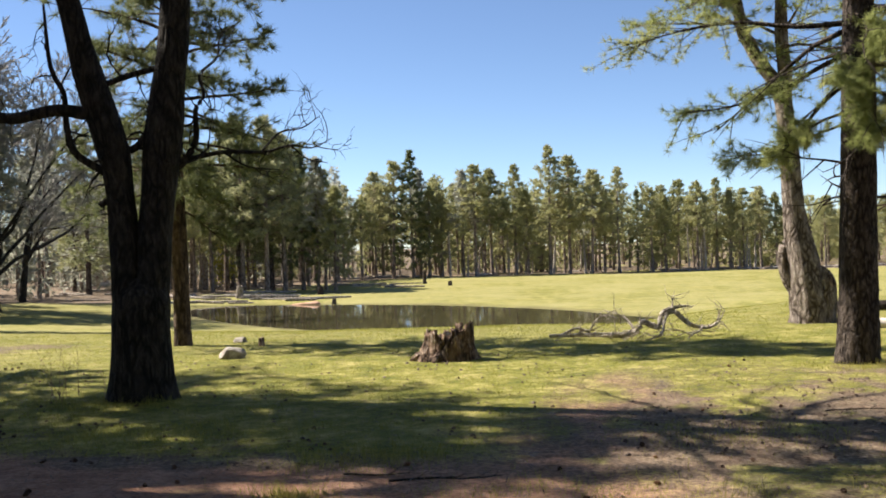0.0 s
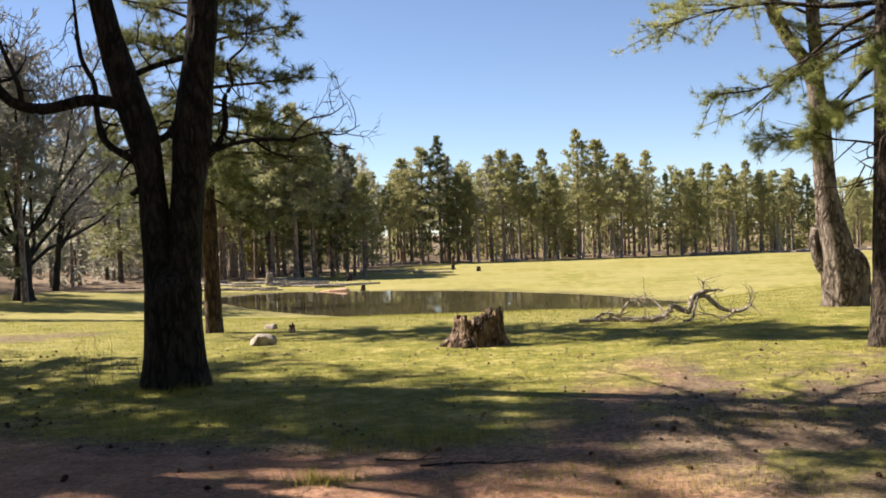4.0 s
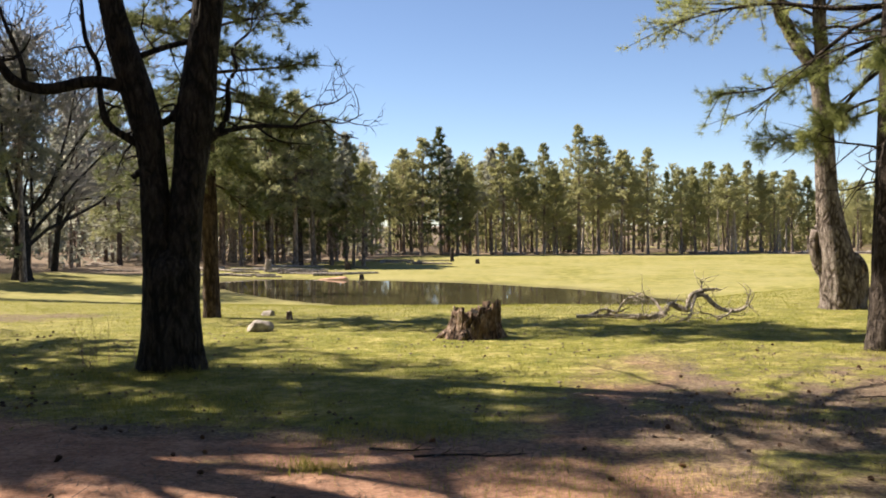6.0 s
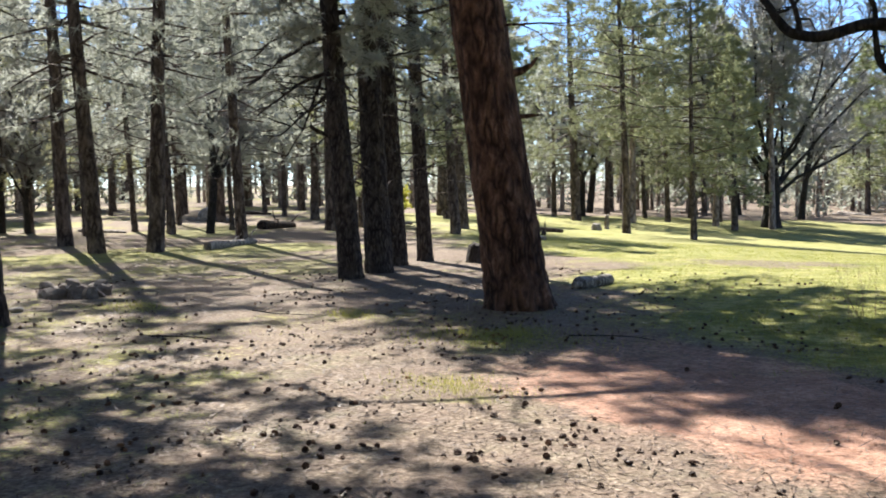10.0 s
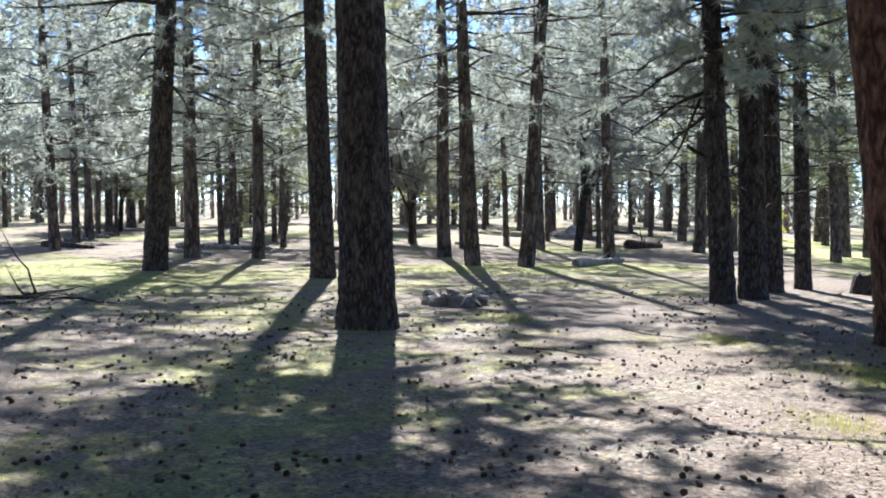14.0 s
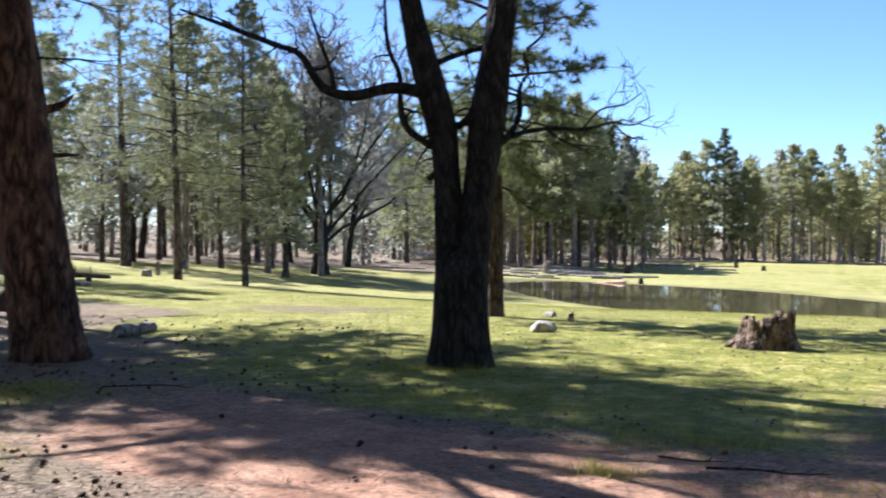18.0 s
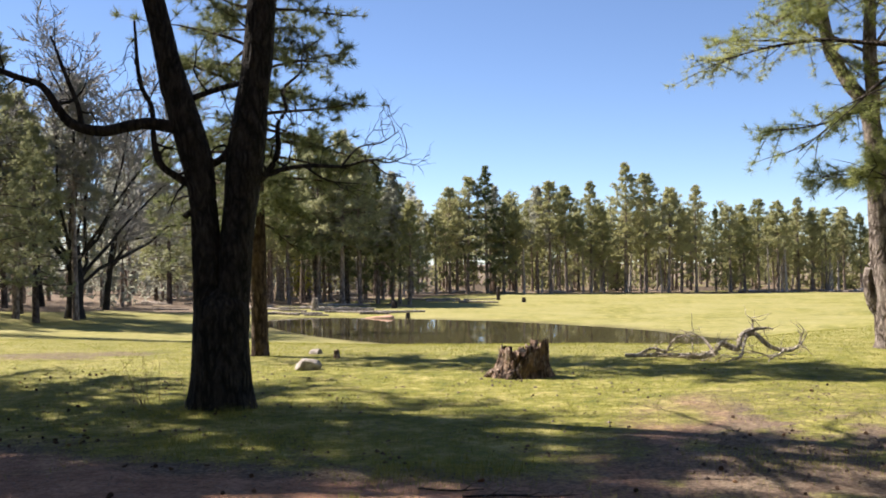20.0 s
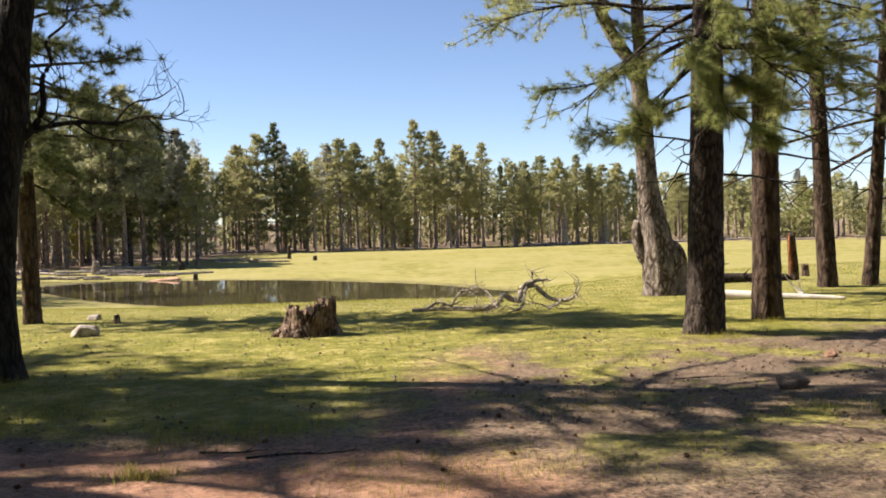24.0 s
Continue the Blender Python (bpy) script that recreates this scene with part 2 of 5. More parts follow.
def covers(x, y):
    """How much grass and how much bare red earth lies at a place; the rest is needle litter."""
    r, yaw = np.hypot(x, y), np.degrees(np.arctan2(-x, y))
    n1, n2 = fbm(x, y, 3.0, 11), fbm(x, y, 0.9, 23)
    # red dirt road, running past in front
    mid = 6.35 - 0.12 * x + 0.035 * x * x
    across = np.abs(y - mid) + (n1 - 0.5) * 1.6 + (n2 - 0.5) * 1.8
    road = 1 - step(0.9, 1.9, across)
    road *= step(-7.0, -3.8, x) * (1 - step(0.0, 2.4, x) * 0.85)
    # a worn path from the road to the meadow
    px = 0.5 + 0.28 * (y - 7.5)
    path = (1 - step(0.25, 0.9, np.abs(x - px) + (n2 - 0.5) * 1.2)) * step(6.5, 8.0, y) * (1 - step(11.5, 14, y))
    earth = np.clip(np.maximum(road, 0.55 * path) * (0.35 + 1.25 * n2), 0, 1)
    # open meadow
    n3 = fbm(x, y, 0.35, 77, 3)
    ragged = (n1 - 0.5) * 5.5 + (n2 - 0.5) * 4.4 + (n3 - 0.5) * 1.2
    edge = np.interp(x, [-12, -9, -5, -1, 0.5, 2, 5, 8, 14], [12.5, 10.5, 8.5, 8.0, 8.6, 11.4, 12.4, 13.2, 14.5]) + ragged * np.interp(x, [0, 2], [1.0, 0.6])
    limit = np.interp(r, [10, 18, 30, 45], [27, 34, 41, 45])
    meadow = step(-1.2, 1.4, y - edge) * (1 - step(-6, 6, yaw + (n1 - 0.5) * 18 + (n2 - 0.5) * 6 - limit))
    grove = step(0.47, 0.62, fbm(x, y, 4.2, 41) + (n3 - 0.5) * 0.25) * 0.62 * step(27, 41, yaw) * step(10, 14, r)
    grove = np.maximum(grove, 0.46 * step(0.50, 0.66, 0.5 * fbm(x, y, 2.2, 43) + 0.5 * n2 + (n3 - 0.5) * 0.3) * step(44, 58, yaw) * step(4, 5, r))
    right = 0.7 * step(0.47, 0.61, 0.6 * n1 + 0.4 * n2 + (n3 - 0.5) * 0.3) * (1 - step(-1.5, 3, -x)) * step(5, 7.5, y)
    wood_edge = np.interp(yaw, [-60, 3, 10, 16, 40], [101, 100, 82, 66, 60]) + (n1 - 0.5) * 8
    meadow = meadow * (1 - step(-2, 2, r - wood_edge))
    patches = [(-6.7, 8.3, 0.9), (-5.2, 5.8, 0.5), (-8.3, 3.0, 0.6), (-12.2, 7.6, 0.5), (-6.7, 2.0, 0.5), (-9.2, 8.7, 0.4), (0.9, 6.7, 1.0), (-1.0, 7.0, 0.3), (-0.6, 8.1, 0.5), (-14.6, 4.6, 2.6), (-18.0, 3.6, 3.4), (-22.0, 6.4, 3.2), (-17.2, 10.4, 2.4), (-15.8, 13.0, 2.2), (-19.5, 13.8, 3.0), (-7.6, 3.2, 2.1), (-6.0, 1.4, 2.0), (-9.6, 3.1, 2.2)]
    for qx, qy, qr in patches:
        right = np.maximum(right, 0.52 * (1 - step(0.1, 1.3, np.hypot(x - qx, y - qy) / qr + (n2 - 0.5) * 2.4 + (n3 - 0.5) * 2.0)))
    # a dry pale strip across the meadow
    ux, uy = (x - -8.65) * 0.770 + (y - 19.35) * 0.638, (y - 19.35) * 0.770 - (x - -8.65) * 0.638
    dry = 1 - step(0.6, 1.25, np.hypot(ux / 1.83, uy / 1.5) + (n2 - 0.5) * 0.9 + (n3 - 0.5) * 0.6)
    meadow = meadow * (1 - 0.62 * dry)
    grass = np.clip(np.maximum.reduce([meadow, grove, right]), 0, 1) * (1 - 0.85 * earth)
    return grass, earth


# ---- mesh helpers ----
def mesh_of(name, verts, faces, mats, smooth=True):
    me = bpy.data.meshes.new(name)
    me.from_pydata(np.asarray(verts, float).tolist(), [], [list(map(int, f)) for f in faces] if not isinstance(faces, np.ndarray) else faces.tolist())
    for m in mats if isinstance(mats, (list, tuple)) else [mats]:
        me.materials.append(m)
    if smooth:
        me.polygons.foreach_set("use_smooth", np.ones(len(me.polygons), bool))
    me.update()
    return me


def part(name, me, parent=None, label=""):
    ob = new(name, me)
    ob.parent = parent
    if label:
        ob["label"] = label
    return ob


def thing(name, x, y, label, category, group="", z=None, turn=0.0, data=None):
    ob = new(name, data)
    ob.matrix_world = pose(x, y, on_ground(x, y) if z is None else z, 0, 0, turn)
    return tagged(ob, label, category, group)


def spline(pts, n):
    """Points and radii (x, y, z, r) glided through, n steps a stretch."""
    p = np.array(pts, float)
    p = np.vstack([2 * p[0] - p[1], p, 2 * p[-1] - p[-2]])
    out = []
    for k in range(1, len(p) - 2):
        a, b, c, d = p[k - 1:k + 3]
        for u in np.arange(n) / n:
            out.append(0.5 * (2 * b + (c - a) * u + (2 * a - 5 * b + 4 * c - d) * u * u + (3 * b - a - 3 * c + d) * u ** 3))
    out.append(p[-2])
    out = np.array(out)
    out[:, 3] = np.maximum(out[:, 3], 0.002)
    return out


def tube(path, sides=8, rough=0.0, seed=0, flare=0.0):
    """A tapered tube along rows of x, y, z, r; verts and quads. rough: uneven bark, as a share of the radius."""
    path = np.asarray(path, float)
    n = len(path)
    way = np.gradient(path[:, :3], axis=0)
    way /= np.linalg.norm(way, axis=1)[:, None] + 1e-9
    ref = np.where(np.abs(way[:, 2:3]) > 0.9, [[1.0, 0, 0]], [[0, 0, 1.0]])
    a = np.cross(ref, way)
    a /= np.linalg.norm(a, axis=1)[:, None] + 1e-9
    b = np.cross(way, a)
    ang = np.arange(sides) * 2 * math.pi / sides
    rad = np.repeat(path[:, 3:4], sides, 1)
    if rough:
        s = np.arange(n)[:, None] * np.linalg.norm(path[-1, :3] - path[0, :3]) / n
        g = fbm(np.cos(ang)[None, :] * 3 + seed, np.sin(ang)[None, :] * 3 + s * 0.9, 0.55, seed, 3) - 0.5
        ribs = np.abs(np.sin(ang[None, :] * sides * 0.21 + 2.2 * fbm(s + ang[None, :] * 0.3, s * 0 + seed, 0.6, seed + 3, 2)))
        rad = rad * (1 + rough * (1.6 * g + 0.5 * (ribs - 0.6)))
    if flare:
        h = path[:, 2:3] - path[0, 2]
        lobes = 0.6 + 0.4 * np.sin(ang * 5 + seed)[None, :] * np.sin(ang * 3 + 2 * seed)[None, :]
        rad = rad * (1 + flare * lobes * np.exp(-np.maximum(h, 0.0) / 0.33))
    verts = path[:, None, :3] + rad[:, :, None] * (np.cos(ang)[None, :, None] * a[:, None] + np.sin(ang)[None, :, None] * b[:, None])
    i, j = np.meshgrid(np.arange(n - 1), np.arange(sides), indexing="ij")
    k = (j + 1) % sides
    quads = np.stack([i * sides + j, i * sides + k, (i + 1) * sides + k, (i + 1) * sides + j], -1).reshape(-1, 4)
    return verts.reshape(-1, 3), quads


def merge(pieces):
    """Joins (verts, faces) pairs of one face size."""
    verts, faces, at = [], [], 0
    for v, f in pieces:
        verts.append(v)
        faces.append(np.asarray(f) + at)
        at += len(v)
    return np.vstack(verts), np.vstack(faces)


def tufts(rng, centres, ways, count, length, width, spread=0.9):
    """Brushes of flat needles: at each centre, count slim triangles fanned round its way."""
    m = len(centres)
    d = ways[:, None, :] * 0.4 + rng.normal(0, spread * 0.62, (m, count, 3))
    d /= np.linalg.norm(d, axis=2)[:, :, None] + 1e-9
    facing = ways[:, None, :] / (np.linalg.norm(ways, axis=1)[:, None, None] + 1e-9) + rng.normal(0, 0.55, (m, count, 3))
    side = np.cross(d, facing)
    side /= np.linalg.norm(side, axis=2)[:, :, None] + 1e-9
    ln = length * rng.uniform(0.65, 1.15, (m, count, 1))
    c = centres[:, None, :]
    v = np.stack([c - side * width * 0.5, c + side * width * 0.5, c + d * ln], 2).reshape(-1, 3)
    return v, np.arange(len(v)).reshape(-1, 3)


def limb_path(rng, start, way, length, r0, bend=0.25, n=6, droop=0.0):
    p, d, out = np.array(start, float), np.array(way, float), []
    d /= np.linalg.norm(d)
    for k in range(n):
        out.append((*p, r0 * (1 - 0.85 * k / (n - 1))))
        d = d + rng.normal(0, bend, 3) * 0.5 + np.array([0, 0, -droop / n])
        d /= np.linalg.norm(d)
        p = p + d * length / (n - 1)
    return np.array(out)


def crown_of(rng, at, tall, crown_from, wide, boughs, twigs, per_twig, blades, blade, width, cone=0.6, hang=0.1, solid=4, ragged=(0.6, 1.2)):
    """Boughs with side twigs and needle brushes; wood (quads) and needles (triangles)."""
    wood, centres, ways = [], [], []
    for k in range(boughs):
        u = (k + rng.uniform(0, 1)) / boughs
        z = tall * (crown_from + (0.985 - crown_from) * u)
        reach = wide * ((1 - u) ** cone * 0.95 + 0.07) * rng.uniform(*ragged) * (0.6 + 0.4 * min(1, u * 5 + 0.2))
        ang = k * 2.399 + rng.uniform(-0.6, 0.6)
        b = limb_path(rng, at(z), (math.cos(ang), math.sin(ang), rng.uniform(-0.3, 0.2) + 0.5 * u), reach, 0.012 + 0.013 * reach, 0.2, 5, hang)
        wood.append(tube(b if solid > 3 else b[::2], solid))
        bough_brushes(rng, b, reach, twigs, per_twig, centres, ways, wood if solid > 4 else None)
    return wood, tufts(rng, np.vstack(centres), np.vstack(ways), blades, blade, width)


def bough_brushes(rng, b, reach, twigs, per_twig, centres, ways, wood=None):
    """Adds needle brushes on side twigs of the bough b."""
    out = b[-1, :3] - b[0, :3]
    out /= np.linalg.norm(out) + 1e-9
    pos = 1 - 0.72 * rng.uniform(0, 1, twigs) ** 1.25
    root = np.stack([np.interp(pos, np.linspace(0, 1, len(b)), b[:, i]) for i in range(3)], 1)
    way = out * rng.uniform(0.2, 1.0, (twigs, 1)) + rng.normal(0, 1, (twigs, 3)) * (0.75, 0.75, 0.4)
    way /= np.linalg.norm(way, axis=1)[:, None]
    ln = reach * rng.uniform(0.12, 0.32, (twigs, 1)) + 0.05
    for k in range(twigs if wood is not None else 0):
        wood.append(tube(np.array([(*root[k], 0.008), (*(root[k] + way[k] * ln[k] * 0.6 + (0, 0, 0.01)), 0.006), (*(root[k] + way[k] * ln[k]), 0.003)]), 3))
    u = np.linspace(0.45, 1.0, per_twig)[None, :, None]
    c = root[:, None] + way[:, None] * ln[:, None] * u + rng.normal(0, 0.02, (twigs, per_twig, 3))
    centres.append(c.reshape(-1, 3))
    ways.append(np.repeat(out * 0.7 + way * 0.5 + (0, 0, 0.35), per_twig, 0))


def dead_limbs(rng, at, tall, low, high, wide, count, r=0.016):
    out = []
    for k in range(count):
        z, ang = rng.uniform(low, high), rng.uniform(0, 6.28)
        b = limb_path(rng, at(z), (math.cos(ang), math.sin(ang), rng.uniform(-0.45, 0.25)), wide * rng.uniform(0.25, 0.8), r, 0.35, 6, 0.15)
        out.append(tube(b, 4))
        for j in (2, 3):
            out.append(tube(limb_path(rng, b[j, :3], (b[j, :3] - b[0, :3]) + rng.normal(0, 0.5, 3) * wide * 0.4, wide * 0.28, r * 0.5, 0.4, 4), 3 + 1))
    return out


def two_mesh(name, quads, tris, mats):
    """One mesh of wood quads and needle triangles."""
    (qv, qf), (tv, tf) = merge(quads), tris
    me = bpy.data.meshes.new(name)
    corners = np.concatenate([qf.ravel(), tf.ravel() + len(qv)]).astype(np.int32)
    sizes = np.concatenate([np.full(len(qf), 4), np.full(len(tf), 3)])
    me.vertices.add(len(qv) + len(tv))
    me.vertices.foreach_set("co", np.vstack([qv, tv]).astype(np.float32).ravel())
    me.loops.add(len(corners))
    me.loops.foreach_set("vertex_index", corners)
    me.polygons.add(len(sizes))
    me.polygons.foreach_set("loop_start", np.concatenate([[0], np.cumsum(sizes)[:-1]]).astype(np.int32))
    for m in mats:
        me.materials.append(m)
    me.polygons.foreach_set("material_index", np.concatenate([np.zeros(len(qf), np.int32), np.ones(len(tf), np.int32)]))
    me.update(calc_edges=True)
    return me


def pine_meshes(seed, tall, r, crown_from, wide, boughs, twigs, per_twig, blades, blade, width, needles, bark, sides=8, dead=8, cone=0.6, hang=0.1, solid=4, ragged=(0.6, 1.2)):
    """Trunk with its dead limbs, and crown, of a pine that stands at the origin."""
    rng = np.random.default_rng(seed)
    rows = 14
    zs = np.linspace(0, 1, rows) ** 1.15
    lean = rng.normal(0, 0.012, 2)
    wob = np.cumsum(rng.normal(0, 0.014, (rows, 2)) * tall / rows, 0)
    path = np.array([(lean[0] * z * tall + w[0], lean[1] * z * tall + w[1], z * tall - (0.15 if k == 0 else 0), r * (1 - 0.93 * z ** 1.15)) for k, (z, w) in enumerate(zip(zs, wob))])
    path[1:, :2] -= path[0, :2]
    path[0, :2] = 0
    at = lambda z: np.array([np.interp(z, path[:, 2], path[:, i]) for i in range(3)])
    trunk = merge([tube(path, sides, 0.0, seed, 0.28)] + dead_limbs(rng, at, tall, 0.1 * tall, (crown_from + 0.08) * tall, wide, dead))
    wood, needle = crown_of(rng, at, tall, crown_from, wide, boughs, twigs, per_twig, blades, blade, width, cone, hang, solid, ragged)
    return mesh_of("trunk", *trunk, bark), two_mesh("crown", wood, needle, [bark, needles])


def pine(x, y, meshes, label, group="", turn=0.0, scale=1.0, name="pine_tree", fat=1.0, lean=(0.0, 0.0)):
    ob = new(name)
    ob.matrix_world = pose(x, y, on_ground(x, y) - 0.03, -math.degrees(lean[1]), math.degrees(lean[0]), 0) @ pose(0, 0, 0, 0, 0, turn) @ Matrix.Diagonal((scale, scale, scale, 1))
    tagged(ob, label, "tree", group)
    part("trunk", meshes[0], ob).scale = (fat, fat, 1)
    part("crown", meshes[1], ob)
    return ob


# ---- ground ----
def ground():
    yaw = np.concatenate([np.arange(-60, 110, 0.33), np.arange(110, 300, 4.0)])
    rad = np.concatenate([[0.0], np.geomspace(1.0, 4.0, 10)[:-1], np.geomspace(4.0, 30.0, 210)[:-1], np.geomspace(30.0, 900.0, 110)])
    R, A = np.meshgrid(rad, np.radians(yaw), indexing="ij")
    X, Y = -R * np.sin(A), R * np.cos(A)
    Z = height(X, Y)
    n, m = R.shape
    i, j = np.meshgrid(np.arange(n - 1), np.arange(m), indexing="ij")
    k = (j + 1) % m
    quads = np.stack([i * m + j, (i + 1) * m + j, (i + 1) * m + k, i * m + k], -1).reshape(-1, 4)
    quads = quads[:, ::-1]
    me = mesh_of("ground", np.stack([X, Y, Z], -1).reshape(-1, 3), quads, GROUND)
    g, e = covers(X, Y)
    s = shore_distance(X, Y)
    col = me.color_attributes.new("cover", "FLOAT_COLOR", "POINT")
    wet = 1 - step(0.0, 1.6, s + (fbm(X, Y, 1.5, 3) - 0.5) * 1.2)
    col.data.foreach_set("color", np.stack([g, e, wet, 1 - step(11, 34, np.hypot(X, Y) + (fbm(X, Y, 5.0, 51) - 0.5) * 14)], -1).reshape(-1))
    return tagged(new("ground", me), "grassy meadow and needle-littered forest floor with red earth", "ground", kind="structure")


def ground_material():
    mat, nt, bsdf = material("meadow_and_forest_floor", 0.95)
    cov = nt.nodes.new("ShaderNodeVertexColor")
    cov.layer_name = "cover"
    sep = nt.nodes.new("ShaderNodeSeparateColor")
    nt.links.new(cov.outputs[0], sep.inputs[0])
    geo = nt.nodes.new("ShaderNodeTexCoord").outputs["Object"]
    big, midn, lump, fine, grit = (noise_tex(nt, s, d, 0.68, geo) for s, d in ((0.22, 3.0), (1.7, 5.0), (6.5, 5.0), (24.0, 6.0), (90.0, 3.0)))
    green = ramp(nt, midn, [(0.28, (0.085, 0.11, 0.022)), (0.5, (0.235, 0.225, 0.055)), (0.72, (0.46, 0.39, 0.175))])
    green = mix(nt, ramp(nt, big, [(0.35, (0, 0, 0)), (0.7, (1, 1, 1))]), green, (0.33, 0.305, 0.13), "MIX")
    green = mix(nt, 0.55, green, ramp(nt, fine, [(0.34, (0.4, 0.4, 0.3)), (0.64, (1.0, 1.0, 0.9))]), "MULTIPLY")
    fresh = ramp(nt, calc(nt, "ADD", calc(nt, "MULTIPLY", midn, 0.55), calc(nt, "MULTIPLY", lump, 0.45)), [(0.32, (0.05, 0.08, 0.012)), (0.5, (0.225, 0.22, 0.045)), (0.66, (0.52, 0.45, 0.19))])
    fresh = mix(nt, 0.55, fresh, ramp(nt, fine, [(0.36, (0.35, 0.37, 0.25)), (0.62, (1.0, 1.0, 0.9))]), "MULTIPLY")
    green = mix(nt, cov.outputs["Alpha"], green, fresh)
    litter = ramp(nt, fine, [(0.32, (0.042, 0.029, 0.018)), (0.5, (0.205, 0.152, 0.100)), (0.68, (0.48, 0.39, 0.285))])
    litter = mix(nt, 0.75, litter, ramp(nt, lump, [(0.36, (0.34, 0.31, 0.29)), (0.6, (1.0, 1.0, 1.0))]), "MULTIPLY")
    litter = mix(nt, ramp(nt, midn, [(0.35, (0, 0, 0)), (0.65, (0.6, 0.6, 0.6))]), litter, (0.17, 0.115, 0.085))
    litter = mix(nt, ramp(nt, noise_tex(nt, 0.75, 5.0, 0.7, geo), [(0.46, (0, 0, 0)), (0.66, (0.7, 0.7, 0.7))]), litter, ramp(nt, fine, [(0.35, (0.03, 0.022, 0.016)), (0.66, (0.24, 0.19, 0.15))]))
    litter = mix(nt, ramp(nt, noise_tex(nt, 1.1, 5.0, 0.7, geo, (1.1, 0.9, 1)), [(0.52, (0, 0, 0)), (0.74, (0.55, 0.55, 0.55))]), litter, ramp(nt, fine, [(0.35, (0.07, 0.08, 0.03)), (0.66, (0.34, 0.31, 0.18))]))
    earth = ramp(nt, midn, [(0.25, (0.305, 0.157, 0.10)), (0.75, (0.575, 0.355, 0.25))])
    earth = mix(nt, 0.75, earth, ramp(nt, fine, [(0.34, (0.42, 0.37, 0.33)), (0.62, (1, 1, 1))]), "MULTIPLY")
    earth = mix(nt, 0.6, earth, ramp(nt, lump, [(0.36, (0.5, 0.46, 0.42)), (0.6, (1, 1, 1))]), "MULTIPLY")
    ragged = lambda fac, a=0.28, b=0.74: ramp(nt, calc(nt, "ADD", fac, calc(nt, "ADD", calc(nt, "MULTIPLY", calc(nt, "SUBTRACT", fine, 0.5), 1.0), calc(nt, "MULTIPLY", calc(nt, "SUBTRACT", lump, 0.5), 0.9))), [(a, (0, 0, 0)), (b, (1, 1, 1))])
    tone = mix(nt, ragged(sep.outputs[1], 0.22, 0.85), litter, earth)
    tone = mix(nt, ragged(sep.outputs[0]), tone, green)
    tone = mix(nt, sep.outputs[2], tone, mix(nt, midn, (0.07, 0.075, 0.02), (0.17, 0.14, 0.07)))
    nt.links.new(tone, bsdf.inputs["Base Color"])
    bump(nt, bsdf, calc(nt, "ADD", calc(nt, "ADD", fine, calc(nt, "MULTIPLY", grit, 0.4)), calc(nt, "MULTIPLY", lump, 1.2)), 0.75, 0.03)
    return mat


GROUND = ground_material()
ground()


def pond():
    mat, nt, bsdf = material("pond_water", 0.03)
    bsdf.inputs["Base Color"].default_value = (0.060, 0.054, 0.030, 1)
    bsdf.inputs["IOR"].default_value = 1.33
    bsdf.inputs["Specular IOR Level"].default_value = 0.5
    bump(nt, bsdf, noise_tex(nt, 1.2, 3.0, 0.5, None, (1, 2.5, 1)), 0.04, 0.02)
    c = RING.mean(0)
    ring = c + (RING - c) * 1.03
    v = [(*c, WATER)] + [(*p, WATER) for p in ring]
    n = len(ring)
    f = [(0, 1 + k, 1 + (k + 1) % n) for k in range(n)]
    tagged(new("water", mesh_of("water", v, f, mat)), "still brown pond mirroring the trees behind it", "pond", kind="structure")


pond()

# ---- forest ----
random_gen = np.random.default_rng(7)
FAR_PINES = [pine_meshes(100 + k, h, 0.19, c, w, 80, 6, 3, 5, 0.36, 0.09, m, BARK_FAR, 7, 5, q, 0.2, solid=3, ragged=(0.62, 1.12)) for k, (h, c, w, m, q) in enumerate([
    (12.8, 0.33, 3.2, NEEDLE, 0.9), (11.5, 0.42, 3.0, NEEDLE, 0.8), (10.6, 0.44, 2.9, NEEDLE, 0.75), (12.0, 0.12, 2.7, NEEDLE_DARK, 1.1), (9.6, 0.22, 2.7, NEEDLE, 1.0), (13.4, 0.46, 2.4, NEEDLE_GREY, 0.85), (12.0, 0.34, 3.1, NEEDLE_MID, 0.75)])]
GREY_PINES = [pine_meshes(150 + k, h, 0.2, c, w, 84, 6, 3, 4, 0.34, 0.09, m, BARK_GROVE, 7, 8, q, 0.15, solid=3, ragged=(0.6, 1.15)) for k, (h, c, w, m, q) in enumerate([
    (13.0, 0.2, 3.0, NEEDLE_GREY, 0.8), (12.0, 0.3, 2.8, NEEDLE_GREY, 0.7), (11.0, 0.16, 2.8, NEEDLE_MID, 0.9), (13.5, 0.25, 2.8, NEEDLE_GREY, 0.8), (10.5, 0.2, 2.9, NEEDLE, 0.8)])]
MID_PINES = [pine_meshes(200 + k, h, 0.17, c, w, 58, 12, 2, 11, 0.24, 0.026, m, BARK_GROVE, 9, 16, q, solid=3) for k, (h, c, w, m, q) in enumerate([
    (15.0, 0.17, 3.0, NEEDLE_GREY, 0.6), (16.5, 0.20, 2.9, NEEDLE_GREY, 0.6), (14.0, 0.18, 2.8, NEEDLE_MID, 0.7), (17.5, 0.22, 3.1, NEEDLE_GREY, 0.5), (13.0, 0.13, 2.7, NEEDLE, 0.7)])]
